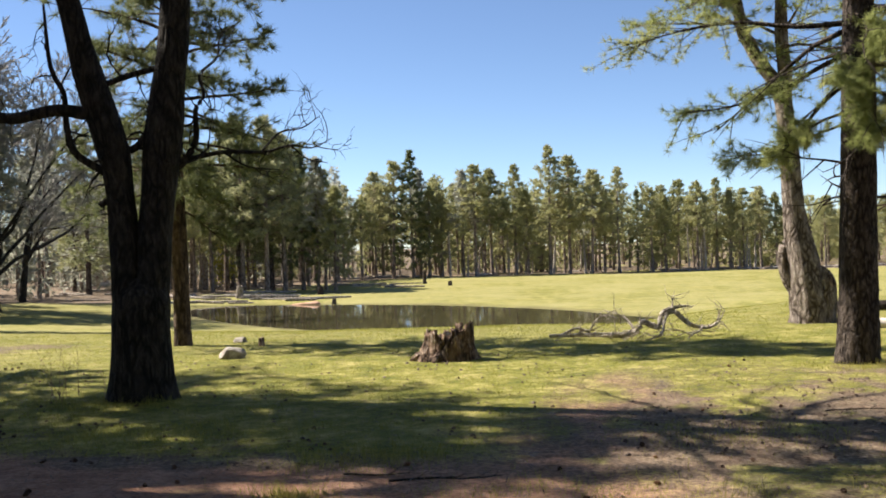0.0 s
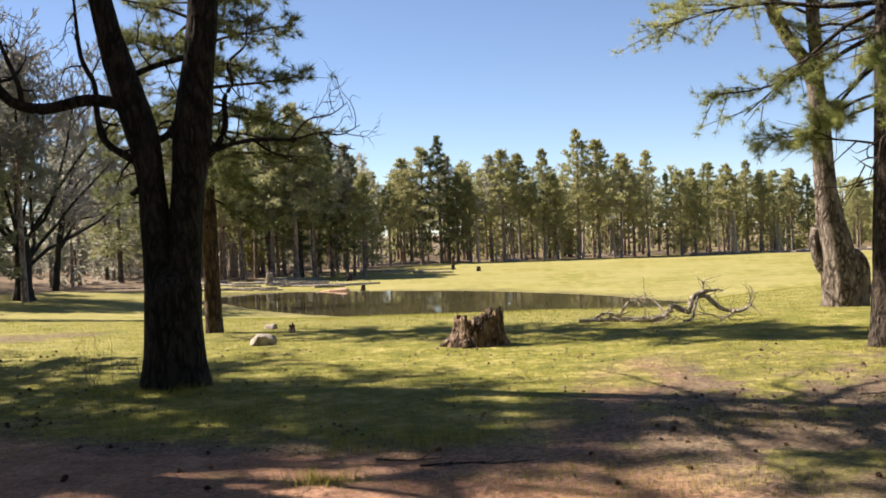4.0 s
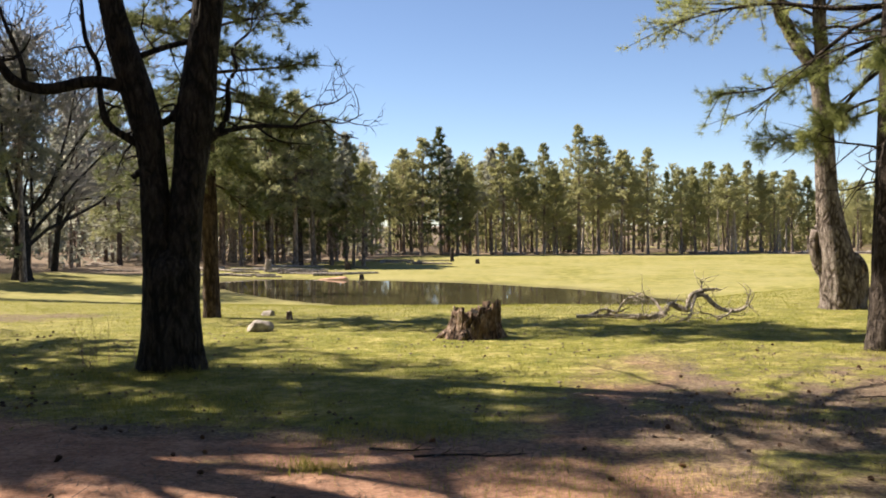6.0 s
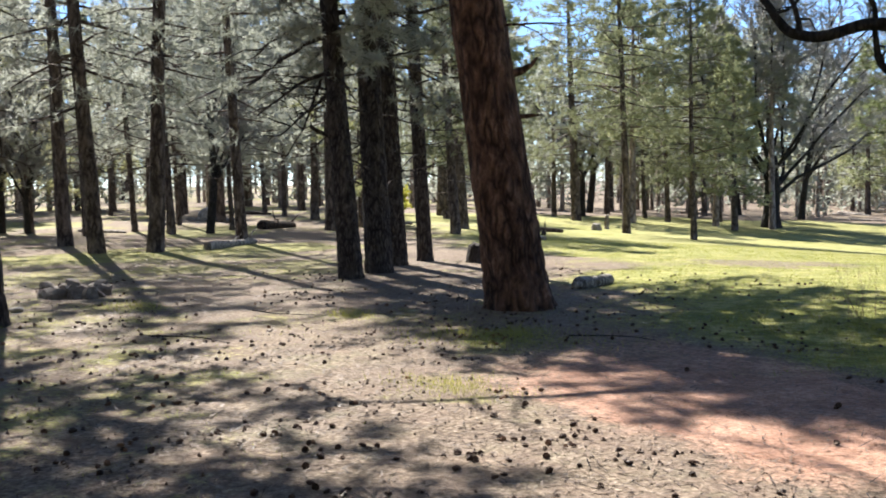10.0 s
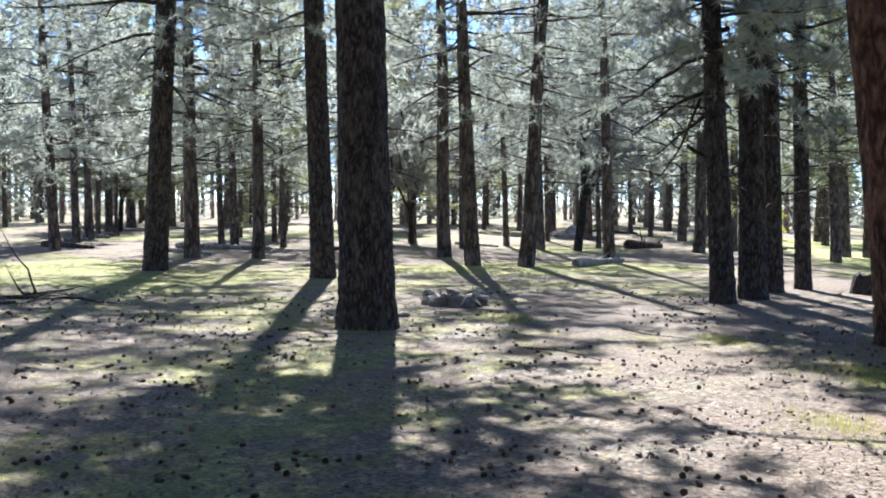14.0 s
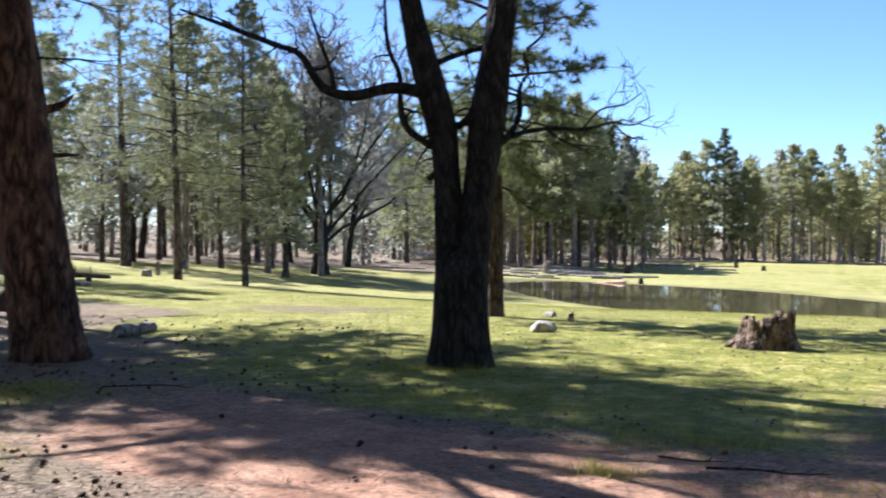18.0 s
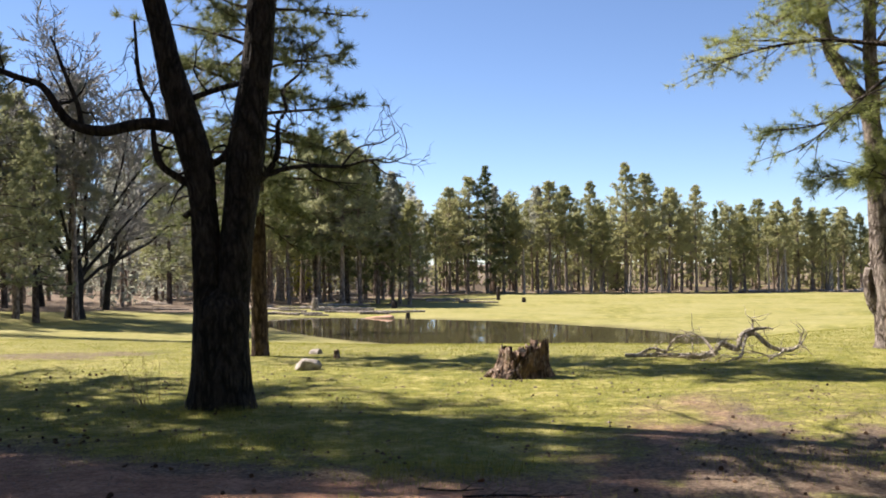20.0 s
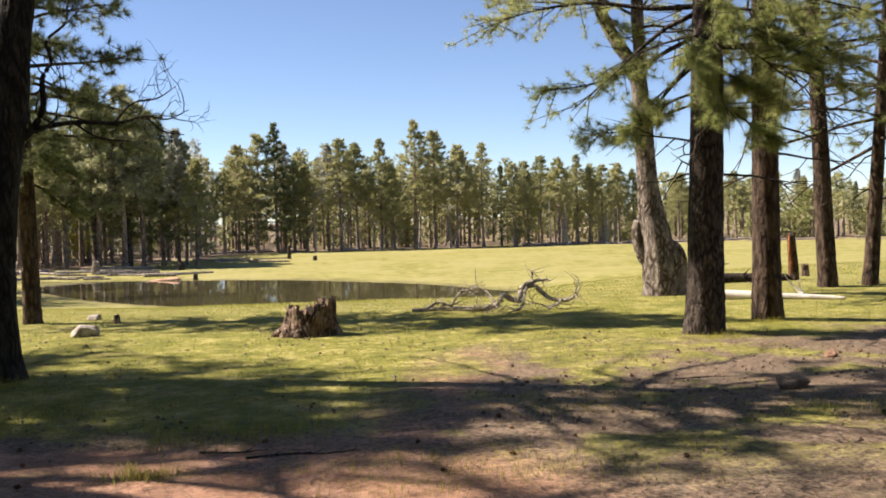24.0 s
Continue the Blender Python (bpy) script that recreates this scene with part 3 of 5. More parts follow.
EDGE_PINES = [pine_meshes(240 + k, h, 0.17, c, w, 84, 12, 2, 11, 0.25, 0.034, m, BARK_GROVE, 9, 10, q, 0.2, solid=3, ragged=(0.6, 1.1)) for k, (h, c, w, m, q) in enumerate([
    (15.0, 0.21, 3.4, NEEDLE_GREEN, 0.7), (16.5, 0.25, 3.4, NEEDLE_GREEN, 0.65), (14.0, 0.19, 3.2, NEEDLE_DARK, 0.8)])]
FAR_TALL = [12.8, 11.5, 10.6, 12.0, 9.6, 13.4, 12.0]
taken = []


def free(x, y, gap):
    if any((x - a) ** 2 + (y - b) ** 2 < gap * gap for a, b in taken):
        return False
    taken.append((x, y))
    return True


# pines of the grove that can be told apart: x, y, trunk radius, kind
GROVE = [(-22.63, 13.07, .20, 1), (-21.74, 14.05, .20, 3), (-23.29, 17.87, .16, 1), (-28.15, 7.38, .21, 0), (-27.32, 8.98, .17, 1),
         (-33.85, 4.6, .17, 0), (-39.16, 6.03, .15, 1), (-41.64, 6.88, .16, 3), (-35.39, 10.29, .12, 0), (-33.98, 10.34, .14, 1), (-33.47, 11.88, .10, 4), (-38.13, 13.16, .11, 0),
         (-35.58, 17.83, .17, 4), (-26.04, 14.1, .20, 3), (-30.83, 17.36, .10, 0), (-31.9, 19.82, .11, 1), (-29.26, 19.53, .14, 0), (-35.0, 23.72, .10, 1), (-36.63, 26.91, .20, 3), (-29.83, 22.4, .09, 0),
         (-27.32, 24.81, .21, 1), (-36.76, 41.39, .28, 3), (-22.3, 25.79, .17, 0), (-25.45, 29.89, .21, 1), (-25.18, 30.76, .18, 0), (-44.6, 35.69, .13, 1),
         (-30.18, 44.42, .26, 0), (-27.84, 49.78, .16, 0), (-29.84, 56.32, .28, 1), (-30.94, 52.63, .15, 0), (-38.45, 61.03, .16, 1), (-35.87, 71.82, .17, 0),
         (-15.18, 77.19, .28, 2), (-13.05, 77.78, .21, 2)]
for x, y, r, kind in GROVE:
    taken.append((x, y))
    edge = x > -0.9 * y
    size = float(np.clip(0.6 + 2.2 * r, 0.7, 1.15)) * (0.84 if edge else 1.0)
    pine(x, y, EDGE_PINES[kind % 3] if edge else MID_PINES[kind], "tall ponderosa pine with dark trunk in the grove", "pines of the grove", random_gen.uniform(0, 360), size, fat=float(np.clip(r / 0.17 / size, 0.6, 1.9)), lean=(-.013, -.025) if (x, y) != (-21.74, 14.05) else (.029, .046))
count = 0
while count < 92:
    yaw, r = random_gen.uniform(14, 100), 34 + 95 * random_gen.uniform(0, 1) ** 0.8
    x, y = -r * math.sin(radians(yaw)), r * math.cos(radians(yaw))
    if yaw < 24 and r < 72 or not free(x, y, 2.6):
        continue
    kinds = GREY_PINES if r > 48 else MID_PINES if yaw > 42 else EDGE_PINES
    pine(x, y, kinds[int(random_gen.integers(0, 5)) % len(kinds)], "tall ponderosa pine with bare lower trunk in the wood", "pines of the wood", random_gen.uniform(0, 360), random_gen.uniform(0.75, 1.15) * (1.25 if r > 48 and yaw > 42 else 0.86 if r < 48 and yaw <= 42 else 1.0))
    count += 1
count = 0
while count < 30:
    yaw, r = random_gen.uniform(40, 92), random_gen.uniform(36, 78)
    x, y = -r * math.sin(radians(yaw)), r * math.cos(radians(yaw))
    if not free(x, y, 2.0):
        continue
    pine(x, y, GREY_PINES[(0, 1, 3)[count % 3]], "slim pine standing deep in the grove", "pines of the wood", random_gen.uniform(0, 360), random_gen.uniform(0.85, 1.2), fat=random_gen.uniform(0.45, 0.75))
    count += 1
count = 0
while count < 8:
    yaw, r = random_gen.uniform(20, 42), random_gen.uniform(52, 80)
    x, y = -r * math.sin(radians(yaw)), r * math.cos(radians(yaw))
    if yaw < 22 and r < 70 or not free(x, y, 2.2):
        continue
    pine(x, y, FAR_PINES[(3, 6, 5)[count % 3]], "green pine standing behind the bare trees", "pines of the wood", random_gen.uniform(0, 360), random_gen.uniform(0.85, 1.1))
    count += 1
# the front row of the far pines: bearing, height, kind
ROW = [(6.6, 8.5, 1), (5.6, 9.3, 1), (4.6, 7.9, 2), (3.8, 10.6, 1), (2.8, 11.6, 1), (1.7, 12.6, 3), (0.8, 9.0, 4), (0.1, 8.4, 4), (-1.1, 10.5, 5), (-1.8, 10.9, 1), (-2.7, 10.5, 2), (-4.0, 10.9, 0), (-4.7, 8.3, 4), (-5.9, 12.6, 0), (-7.0, 11.6, 1),
       (-8.2, 10.0, 2), (-8.9, 8.2, 4), (-9.7, 10.3, 0), (-10.7, 8.1, 3), (-11.5, 8.1, 2), (-12.2, 7.5, 4), (-12.9, 9.0, 1), (-13.9, 8.6, 2), (-14.9, 9.0, 0), (-15.6, 7.8, 4), (-16.3, 7.9, 1), (-17.2, 8.0, 2), (-18.0, 7.4, 4), (-20.4, 6.9, 1), (-23.4, 6.9, 2), (-26.8, 6.2, 4)]
for yaw, tall, kind in ROW:
    r = 100.5 + random_gen.uniform(-1, 2) + max(0, -yaw - 8) * 0.5
    x, y = -r * math.sin(radians(yaw)), r * math.cos(radians(yaw))
    taken.append((x, y))
    pine(x, y, FAR_PINES[kind], "sunlit ponderosa pine at the far edge of the meadow" if kind != 3 else "dark pointed conifer at the far edge of the meadow", "pines behind the meadow", random_gen.uniform(0, 360), tall / FAR_TALL[kind])
for yaw, tall, kind in [(12.0, 11.7, 2), (11.1, 11.9, 2), (9.8, 12.2, 2), (8.8, 11.1, 2), (7.8, 10.2, 3), (7.0, 9.6, 5), (6.6, 8.7, 0)]:
    r = 79 + random_gen.uniform(-3, 6)
    x, y = -r * math.sin(radians(yaw)), r * math.cos(radians(yaw))
    taken.append((x, y))
    pine(x, y, FAR_PINES[6 if kind == 2 else kind], "tall green pine among fallen logs behind the pond", "pines behind the pond", random_gen.uniform(0, 360), 1.06 * tall / FAR_TALL[6 if kind == 2 else kind])
count = 0
while count < 26:
    yaw, r = random_gen.uniform(6, 17), random_gen.uniform(76, 102)
    x, y = -r * math.sin(radians(yaw)), r * math.cos(radians(yaw))
    if not free(x, y, 1.8):
        continue
    pine(x, y, FAR_PINES[(0, 1, 2, 6, 4, 5)[int(random_gen.integers(0, 6))]], "tall pine among fallen logs behind the pond", "pines behind the pond", random_gen.uniform(0, 360), random_gen.uniform(0.75, 1.05))
    count += 1
count = 0
while count < 66:
    yaw = random_gen.uniform(-42, 17)
    r = 103 + 40 * random_gen.uniform(0, 1) ** 1.5 + max(0, -yaw - 8) * 0.5 - max(0, yaw - 5) * 1.6
    x, y = -r * math.sin(radians(yaw)), r * math.cos(radians(yaw))
    if not free(x, y, 1.7):
        continue
    pine(x, y, FAR_PINES[int(random_gen.integers(0, 6))], "sunlit ponderosa pine at the far edge of the meadow", "pines behind the meadow", random_gen.uniform(0, 360), random_gen.uniform(0.85, 1.08) * float(np.interp(yaw, [-30, -20, -10, 0, 6], [0.5, 0.6, 0.72, 0.85, 0.8])))
    count += 1

for k in range(42):
    yaw = random_gen.uniform(-19, 16)
    r = random_gen.uniform(99, 108) - max(0, yaw - 5) * 1.8
    x, y = -r * math.sin(radians(yaw)), r * math.cos(radians(yaw))
    tall = random_gen.uniform(2.0, 4.6)
    ob = new("dead_trunk")
    ob.matrix_world = pose(x, y, on_ground(x, y) - 0.05, random_gen.normal(0, 2.5), random_gen.normal(0, 2.5), 0)
    tagged(ob, "pale dead trunk standing among the far pines", "tree trunk", "dead trunks among the far pines")
    rr = random_gen.uniform(.07, .13)
    part("stem", mesh_of("stem", *tube([(0, 0, -.1, rr * 1.2), (.03, 0, tall * .3, rr), (0, .04, tall * .7, rr * .8), (.04, 0, tall, rr * .35), (.04, 0, tall + .05, .005)], 8), WOOD_PALE), ob)


def far_woods(seed, trees, yaw0, yaw1, r0, r1, needles, label, young=6):
    """Rows of pines deep in the wood, past the ones that can be counted."""
    rng = np.random.default_rng(seed)
    wood, centres, ways = [], [], []
    for k in range(trees):
        yaw, r = rng.uniform(yaw0, yaw1), r0 + (r1 - r0) * rng.uniform(0, 1) ** 1.3
        x, y = -r * math.sin(radians(yaw)), r * math.cos(radians(yaw))
        h = rng.uniform(9, 13.5) * float(np.interp(yaw, [-30, -18, -8, 0, 20, 40], [0.5, 0.65, 0.75, 0.85, 1.0, 1.4])) * (0.4 if k % young == 0 else 1)
        z0 = on_ground(x, y) - 0.1
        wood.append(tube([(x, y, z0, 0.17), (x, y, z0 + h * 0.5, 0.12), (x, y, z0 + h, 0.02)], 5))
        m = 95
        u = rng.uniform(0.08 if k % young == 0 else 0.38, 1, m)
        a = rng.uniform(0, 6.28, m)
        q = rng.uniform(0.2, 1, m) * 2.4 * (1 - u) ** 0.6 + 0.1
        centres.append(np.stack([x + q * np.cos(a), y + q * np.sin(a), z0 + h * u], 1))
        ways.append(np.stack([np.cos(a), np.sin(a), 0.2 + 0 * a], 1))
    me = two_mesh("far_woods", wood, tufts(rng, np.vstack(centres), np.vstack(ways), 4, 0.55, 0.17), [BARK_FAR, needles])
    tagged(new("far_woods", me), label, "trees", kind="stuff")


far_woods(77, 560, -55, 20, 108, 165, NEEDLE, "deep pine woods behind the meadow", 3)
far_woods(78, 430, 18, 108, 70, 180, NEEDLE_GREY, "deep pine woods and young pines behind the grove", 2)
far_woods(79, 110, 5, 32, 98, 150, NEEDLE_GREY, "deep pine woods behind the fallen logs", 2)

# unseen pines added behind the camera, to keep sky light off the foreground
count = 0
while count < 76:
    yaw, r = random_gen.uniform(126, 284), 4.6 + 26 * random_gen.uniform(0, 1) ** 1.4
    x, y = -r * math.sin(radians(yaw)), r * math.cos(radians(yaw))
    if not free(x, y, 2.0):
        continue
    pine(x, y, FAR_PINES[int(random_gen.integers(0, 6))], "unseen pine added behind the viewer to block sky light", "pines of the grove", random_gen.uniform(0, 360), random_gen.uniform(1.45, 1.9))
    count += 1

# ---- near trees ----
def stem(pts, sides, rough=0.10, seed=1, n=8, flare=0.0):
    return tube(spline(pts, n), sides, rough, seed, flare)


def fork_tree():
    ob = thing("forked_oak", -3.33, 11.57, "dark forked tree with bare crooked limbs in the grass", "tree", z=-0.02)
    trunk = stem([(0, 0, -.15, .33), (0, 0, .3, .31), (0.0, 0, .8, .30), (.02, 0, 1.15, .29), (.02, 0, 1.35, .15)], 40, .10, 3, 8, .5)
    part("trunk", mesh_of("trunk", *trunk, BARK_OAK), ob)
    left = stem([(-.07, -.02, .8, .2), (-.13, -.03, 1.35, .17), (-.17, -.04, 2.22, .15), (-.25, -.07, 2.83, .175), (-.42, -.13, 3.44, .16), (-.56, -.17, 4.05, .125), (-.8, -.2, 5.4, .11), (-.9, -.1, 8.5, .07), (-.8, 0, 11.0, .02)], 28, .10, 5)
    right = stem([(.07, .02, .8, .22), (.12, .02, 1.35, .20), (.21, .06, 2.22, .185), (.27, .08, 2.84, .205), (.35, .10, 3.47, .175), (.42, .13, 4.10, .165), (.5, .1, 5.6, .14), (.4, 0, 9.0, .08), (.5, 0, 12.0, .02)], 28, .10, 9)
    stems = [part("stem", mesh_of("stem", *left, BARK_OAK), ob), part("stem", mesh_of("stem", *right, BARK_OAK), ob)]
    limbs = [
        [(-.4, -.15, 3.12, .085), (-.77, -.23, 3.17, .075), (-1.19, -.34, 3.08, .07), (-1.48, -.43, 3.14, .065), (-1.62, -.47, 3.29, .055), (-1.79, -.52, 3.55, .045), (-2.04, -.59, 3.65, .04), (-2.61, -.76, 3.87, .03), (-3.1, -.9, 4.05, .012)],
        [(-.2, -.08, 2.45, .06), (-.42, -.12, 2.57, .05), (-.62, -.18, 2.74, .045), (-.68, -.2, 3.03, .035), (-.70, -.2, 3.35, .032), (-.82, -.24, 3.65, .028), (-.87, -.25, 4.3, .015)],
        [(-1.40, -.41, 3.12, .04), (-1.44, -.42, 3.36, .03), (-1.55, -.45, 3.66, .025), (-1.7, -.5, 4.1, .012)],
        [(.3, .1, 2.5, .05), (.47, .14, 2.6, .045), (.61, .19, 2.86, .04), (.62, .18, 3.18, .03), (.71, .2, 3.36, .022), (.67, .2, 3.58, .019), (.86, .25, 3.78, .015), (.9, .27, 4.02, .011), (1.12, .34, 4.2, .005)],
        [(.35, .1, 2.6, .035), (.89, .26, 2.72, .028), (1.32, .39, 2.72, .022), (1.62, .48, 2.80, .014), (1.85, .55, 2.77, .010), (2.08, .61, 2.88, .005)],
        [(1.3, .38, 2.72, .018), (1.5, .44, 2.94, .013), (1.75, .52, 3.0, .010), (1.95, .58, 3.14, .005)],
        [(1.62, .48, 2.8, .013), (1.8, .53, 2.64, .010), (2.02, .6, 2.6, .005)],
        [(.9, .26, 2.72, .017), (1.15, .34, 2.56, .012), (1.5, .44, 2.52, .006)],
        [(-.35, -.1, 3.43, .04), (-.04, -.01, 3.56, .035), (.3, .08, 3.66, .04)],
        [(-.15, -.03, 2.70, .05), (.04, .01, 2.81, .045), (.2, .05, 3.1, .05)],
        [(-.15, -.06, 2.24, .06), (-.26, -.08, 2.22, .05), (-.38, -.11, 2.14, .035)],
    ]
    rng, tw = np.random.default_rng(4), []
    for pts in limbs:
        p = spline(pts, 4)
        part("limb", mesh_of("limb", *stem([(a, b, c, r * .86) for a, b, c, r in pts], 10, .16, 2, 5), BARK_OAK), stems[0 if pts[0][0] < 0 else 1])
        for k in range(3, len(p) - 1, 2):
            if p[k, 3] < 0.06:
                b = limb_path(rng, p[k, :3], rng.normal(0, 1, 3) + (0, 0, .35), rng.uniform(.3, .95), max(p[k, 3] * .42, .006), .75, 9)
                tw.append(tube(b, 4))
                for j in (3, 5, 6):
                    tw.append(tube(limb_path(rng, b[j, :3], b[j, :3] - b[j - 2, :3] + rng.normal(0, .12, 3), rng.uniform(.15, .4), .005, .7, 6), 3))
    wood, centres, ways = tw, [], []
    # needles above 8.2 m are out of view, added to shade the right foreground
    for k in range(58):
        root = [(-.85, -.1, rng.uniform(6.4, 9.8)), (.45, .05, rng.uniform(6.4, 10.5))][k % 2]
        b = limb_path(rng, root, rng.normal(0, 1, 3) * (1, 1, 0) + (0, 0, rng.uniform(.3, 1.1)), rng.uniform(1.4, 3.6), .055, .4, 8)
        wood.append(tube(b, 5))
        bough_brushes(rng, b, 2.0, 14, 3, centres if root[2] > 8.2 else [], ways if root[2] > 8.2 else [], wood)
    part("crown", two_mesh("crown", wood, tufts(rng, np.vstack(centres), np.vstack(ways), 24, .18, .02), [BARK_OAK, NEEDLE_DARK]), ob, "bare crooked twigs, unseen needles added on top for shade")


fork_tree()


def trunk_tree(x, y, r, lean_pts, bark, label, seed, tall=14.0, crown_from=0.45, wide=3.0, needles=NEEDLE, dead=10, boughs=44, twigs=14, sides=44, rough=0.10, low=(1.6, 5.0), stubs=(), hung=(), blades=30, bare=0, brush=(0.17, 0.011), per=2):
    """A near pine: an uneven trunk that leans through a given point, boughs, and a crown. stubs: broken limbs; hung: low green boughs."""
    ob = thing("pine_tree", x, y, label, "tree", z=on_ground(x, y) - 0.02)
    rng = np.random.default_rng(seed)
    sx, sy = lean_pts[0] / lean_pts[2], lean_pts[1] / lean_pts[2]
    pts = [(sx * z, sy * z, z, r * (1 - 0.82 * (max(z, 0) / tall) ** 1.1)) for z in (-.2, .25, .6, 1.2, 2.0, 3.0, 4.2, 6.0, 8.0, tall * .75, tall)]
    trunk = part("trunk", mesh_of("trunk", *tube(spline(pts, 14), sides, rough, seed, .42), bark), ob)
    at = lambda z: np.array([sx * z, sy * z, z])
    dry = dead_limbs(rng, at, tall, low[0], low[1], wide, dead, 0.02)
    for k in range(0, len(dry), 3):
        part("dead_limb", mesh_of("dead_limb", *merge(dry[k:k + 3]), bark), trunk)
    for k in range(bare):
        z, a = rng.uniform(5.6, 12.5), k * 2.4 + rng.uniform(-.4, .4)
        b = limb_path(rng, at(z), (math.cos(a), math.sin(a), rng.uniform(0, .7)), rng.uniform(2.4, 4.8), .085, .5, 9)
        piece = [tube(b, 7)]
        for j in (3, 4, 5, 6, 7):
            piece.append(tube(limb_path(rng, b[j, :3], b[j, :3] - b[j - 2, :3] + rng.normal(0, .5, 3), rng.uniform(.8, 1.8), .035, .5, 7), 5))
        part("limb", mesh_of("limb", *merge(piece), bark), trunk)
    for pts in stubs:
        part("broken_limb", mesh_of("broken_limb", *stem(pts, 8, .1, seed, 4), bark), trunk)
    wood, needle = crown_of(rng, at, tall, crown_from, wide, boughs, twigs, per, blades, brush[0], brush[1], 0.35, 0.25, 5)
    part("crown", two_mesh("crown", wood, needle, [bark, needles]), ob)
    for pts in hung:
        b, wood, centres, ways = spline(pts, 3), [], [], []
        wood.append(tube(b, 6))
        bough_brushes(rng, b, float(np.linalg.norm(b[-1, :3] - b[0, :3])) * 0.8, 36, 4, centres, ways, wood)
        part("bough", two_mesh("bough", wood, tufts(rng, np.vstack(centres), np.vstack(ways), 40, .125, .0055, 1.0), [bark, needles]), ob, "green bough of long needles")
    return ob


trunk_tree(-7.98, 10.42, .385, (-.39, -.30, 3.81), BARK_RED, "old leaning ponderosa pine with thick reddish plated bark", 11, 17, .74, 2.4, NEEDLE, 4, 20, 8, 56, .10, (3.4, 6.0), bare=26,
           stubs=[[(-.3, -.23, 2.85, .06), (0, 0, 2.93, .05), (.12, .09, 3.0, .035), (.2, .15, 3.1, .012)], [(-.24, -.19, 2.4, .04), (.05, .03, 2.39, .03), (.15, .11, 2.4, .022), (.25, .19, 2.4, .006)]])
trunk_tree(-12.15, 5.47, .345, (-.05, -.10, 4.11), BARK_DARK, "thick straight ponderosa pine with dark furrowed bark", 12, 20, .25, 2.75, NEEDLE_GREY, 3, 150, 16, 56, blades=26, brush=(0.19, 0.024), per=3)
# the fourth's unseen high crown is made wide and dense to cast shade
for k, (x, y, r, l) in enumerate([(-12.65, 11.95, .20, (-.16, -.17, 3.96)), (-13.03, 12.99, .24, (-.09, -.09, 4.08)), (-13.94, 14.4, .185, (-.11, -.11, 4.31)), (-14.36, 15.64, .155, (-.14, -.12, 4.89))]):
    trunk_tree(x, y, r, l, BARK_DARK, "slender dark pine standing in a close cluster", 20 + k, (13, 14, 18.5, 19)[k], (.29, .26, .19, .42)[k], (1.8, 2.2, 3.4, 3.8)[k], NEEDLE_GREY, 14, (62, 62, 62, 90)[k], 16, 24, brush=((0.18, 0.018), (0.18, 0.018), (0.18, 0.018), (0.24, 0.036))[k])


def drooping_boughs(x, y):
    """Thick dead boughs that sag from the foremost pine of the cluster."""
    ob = [o for o in bpy.data.objects if o.name.startswith("pine_tree") and (o.location.xy - Vector((x, y))).length < 0.01][0]
    rng = np.random.default_rng(29)
    for z, w, fall in ((4.4, 1.5, .3), (4.1, 1.7, .7), (3.8, 1.9, .9), (3.55, 1.5, .8), (3.2, 1.2, .5), (2.3, .6, .05)):
        a = rng.uniform(-.5, .5)
        dx, dy = -.69 * math.cos(a) + .72 * math.sin(a), -.72 * math.cos(a) - .69 * math.sin(a)
        b = limb_path(rng, (0, 0, z), (dx, dy, .05 - fall * .25), w * 1.15, .046, .3, 9, fall * 1.1)
        b[:, 3] = np.maximum(b[:, 3], .014 if fall > .1 else .035)
        piece = [tube(b, 7, .12, 3)]
        for k in range(3, 9 if fall > .1 else 3):
            q = limb_path(rng, b[k, :3], (dx + rng.normal(0, .8), dy + rng.normal(0, .8), rng.normal(-.2, .5)), rng.uniform(.35, .9), .016, .6, 7, .2)
            piece.append(tube(q, 4))
            for j in (2, 4, 5):
                piece.append(tube(limb_path(rng, q[j, :3], q[j, :3] - q[j - 2, :3] + rng.normal(0, .12, 3), rng.uniform(.15, .4), .007, .6, 5), 3))
        part("dead_bough", mesh_of("dead_bough", *merge(piece), BARK_DARK), ob)


drooping_boughs(-12.65, 11.95)
trunk_tree(-20.16, 8.04, .25, (-.07, -.19, 5.7), BARK_DARK, "tall dark pine with a dense high crown in the grove", 51, 24, .20, 3.1, NEEDLE_GREY, 10, 100, 16, 28, blades=26, brush=(0.18, 0.018))
trunk_tree(-23.77, 5.41, .27, (.04, .2, 4.56), BARK_DARK, "leaning dark pine with a dense high crown in the grove", 52, 24, .17, 3.8, NEEDLE_GREY, 10, 110, 16, 28, blades=26, brush=(0.18, 0.018))
trunk_tree(-4.75, 18.85, .15, (-.04, 0, 4), BARK_BROWN, "slender brown pine with drooping dark boughs near the pond", 31, 13, .19, 2.0, NEEDLE_DARK, 8, 110, 14, 24, blades=40, brush=(0.19, 0.014))
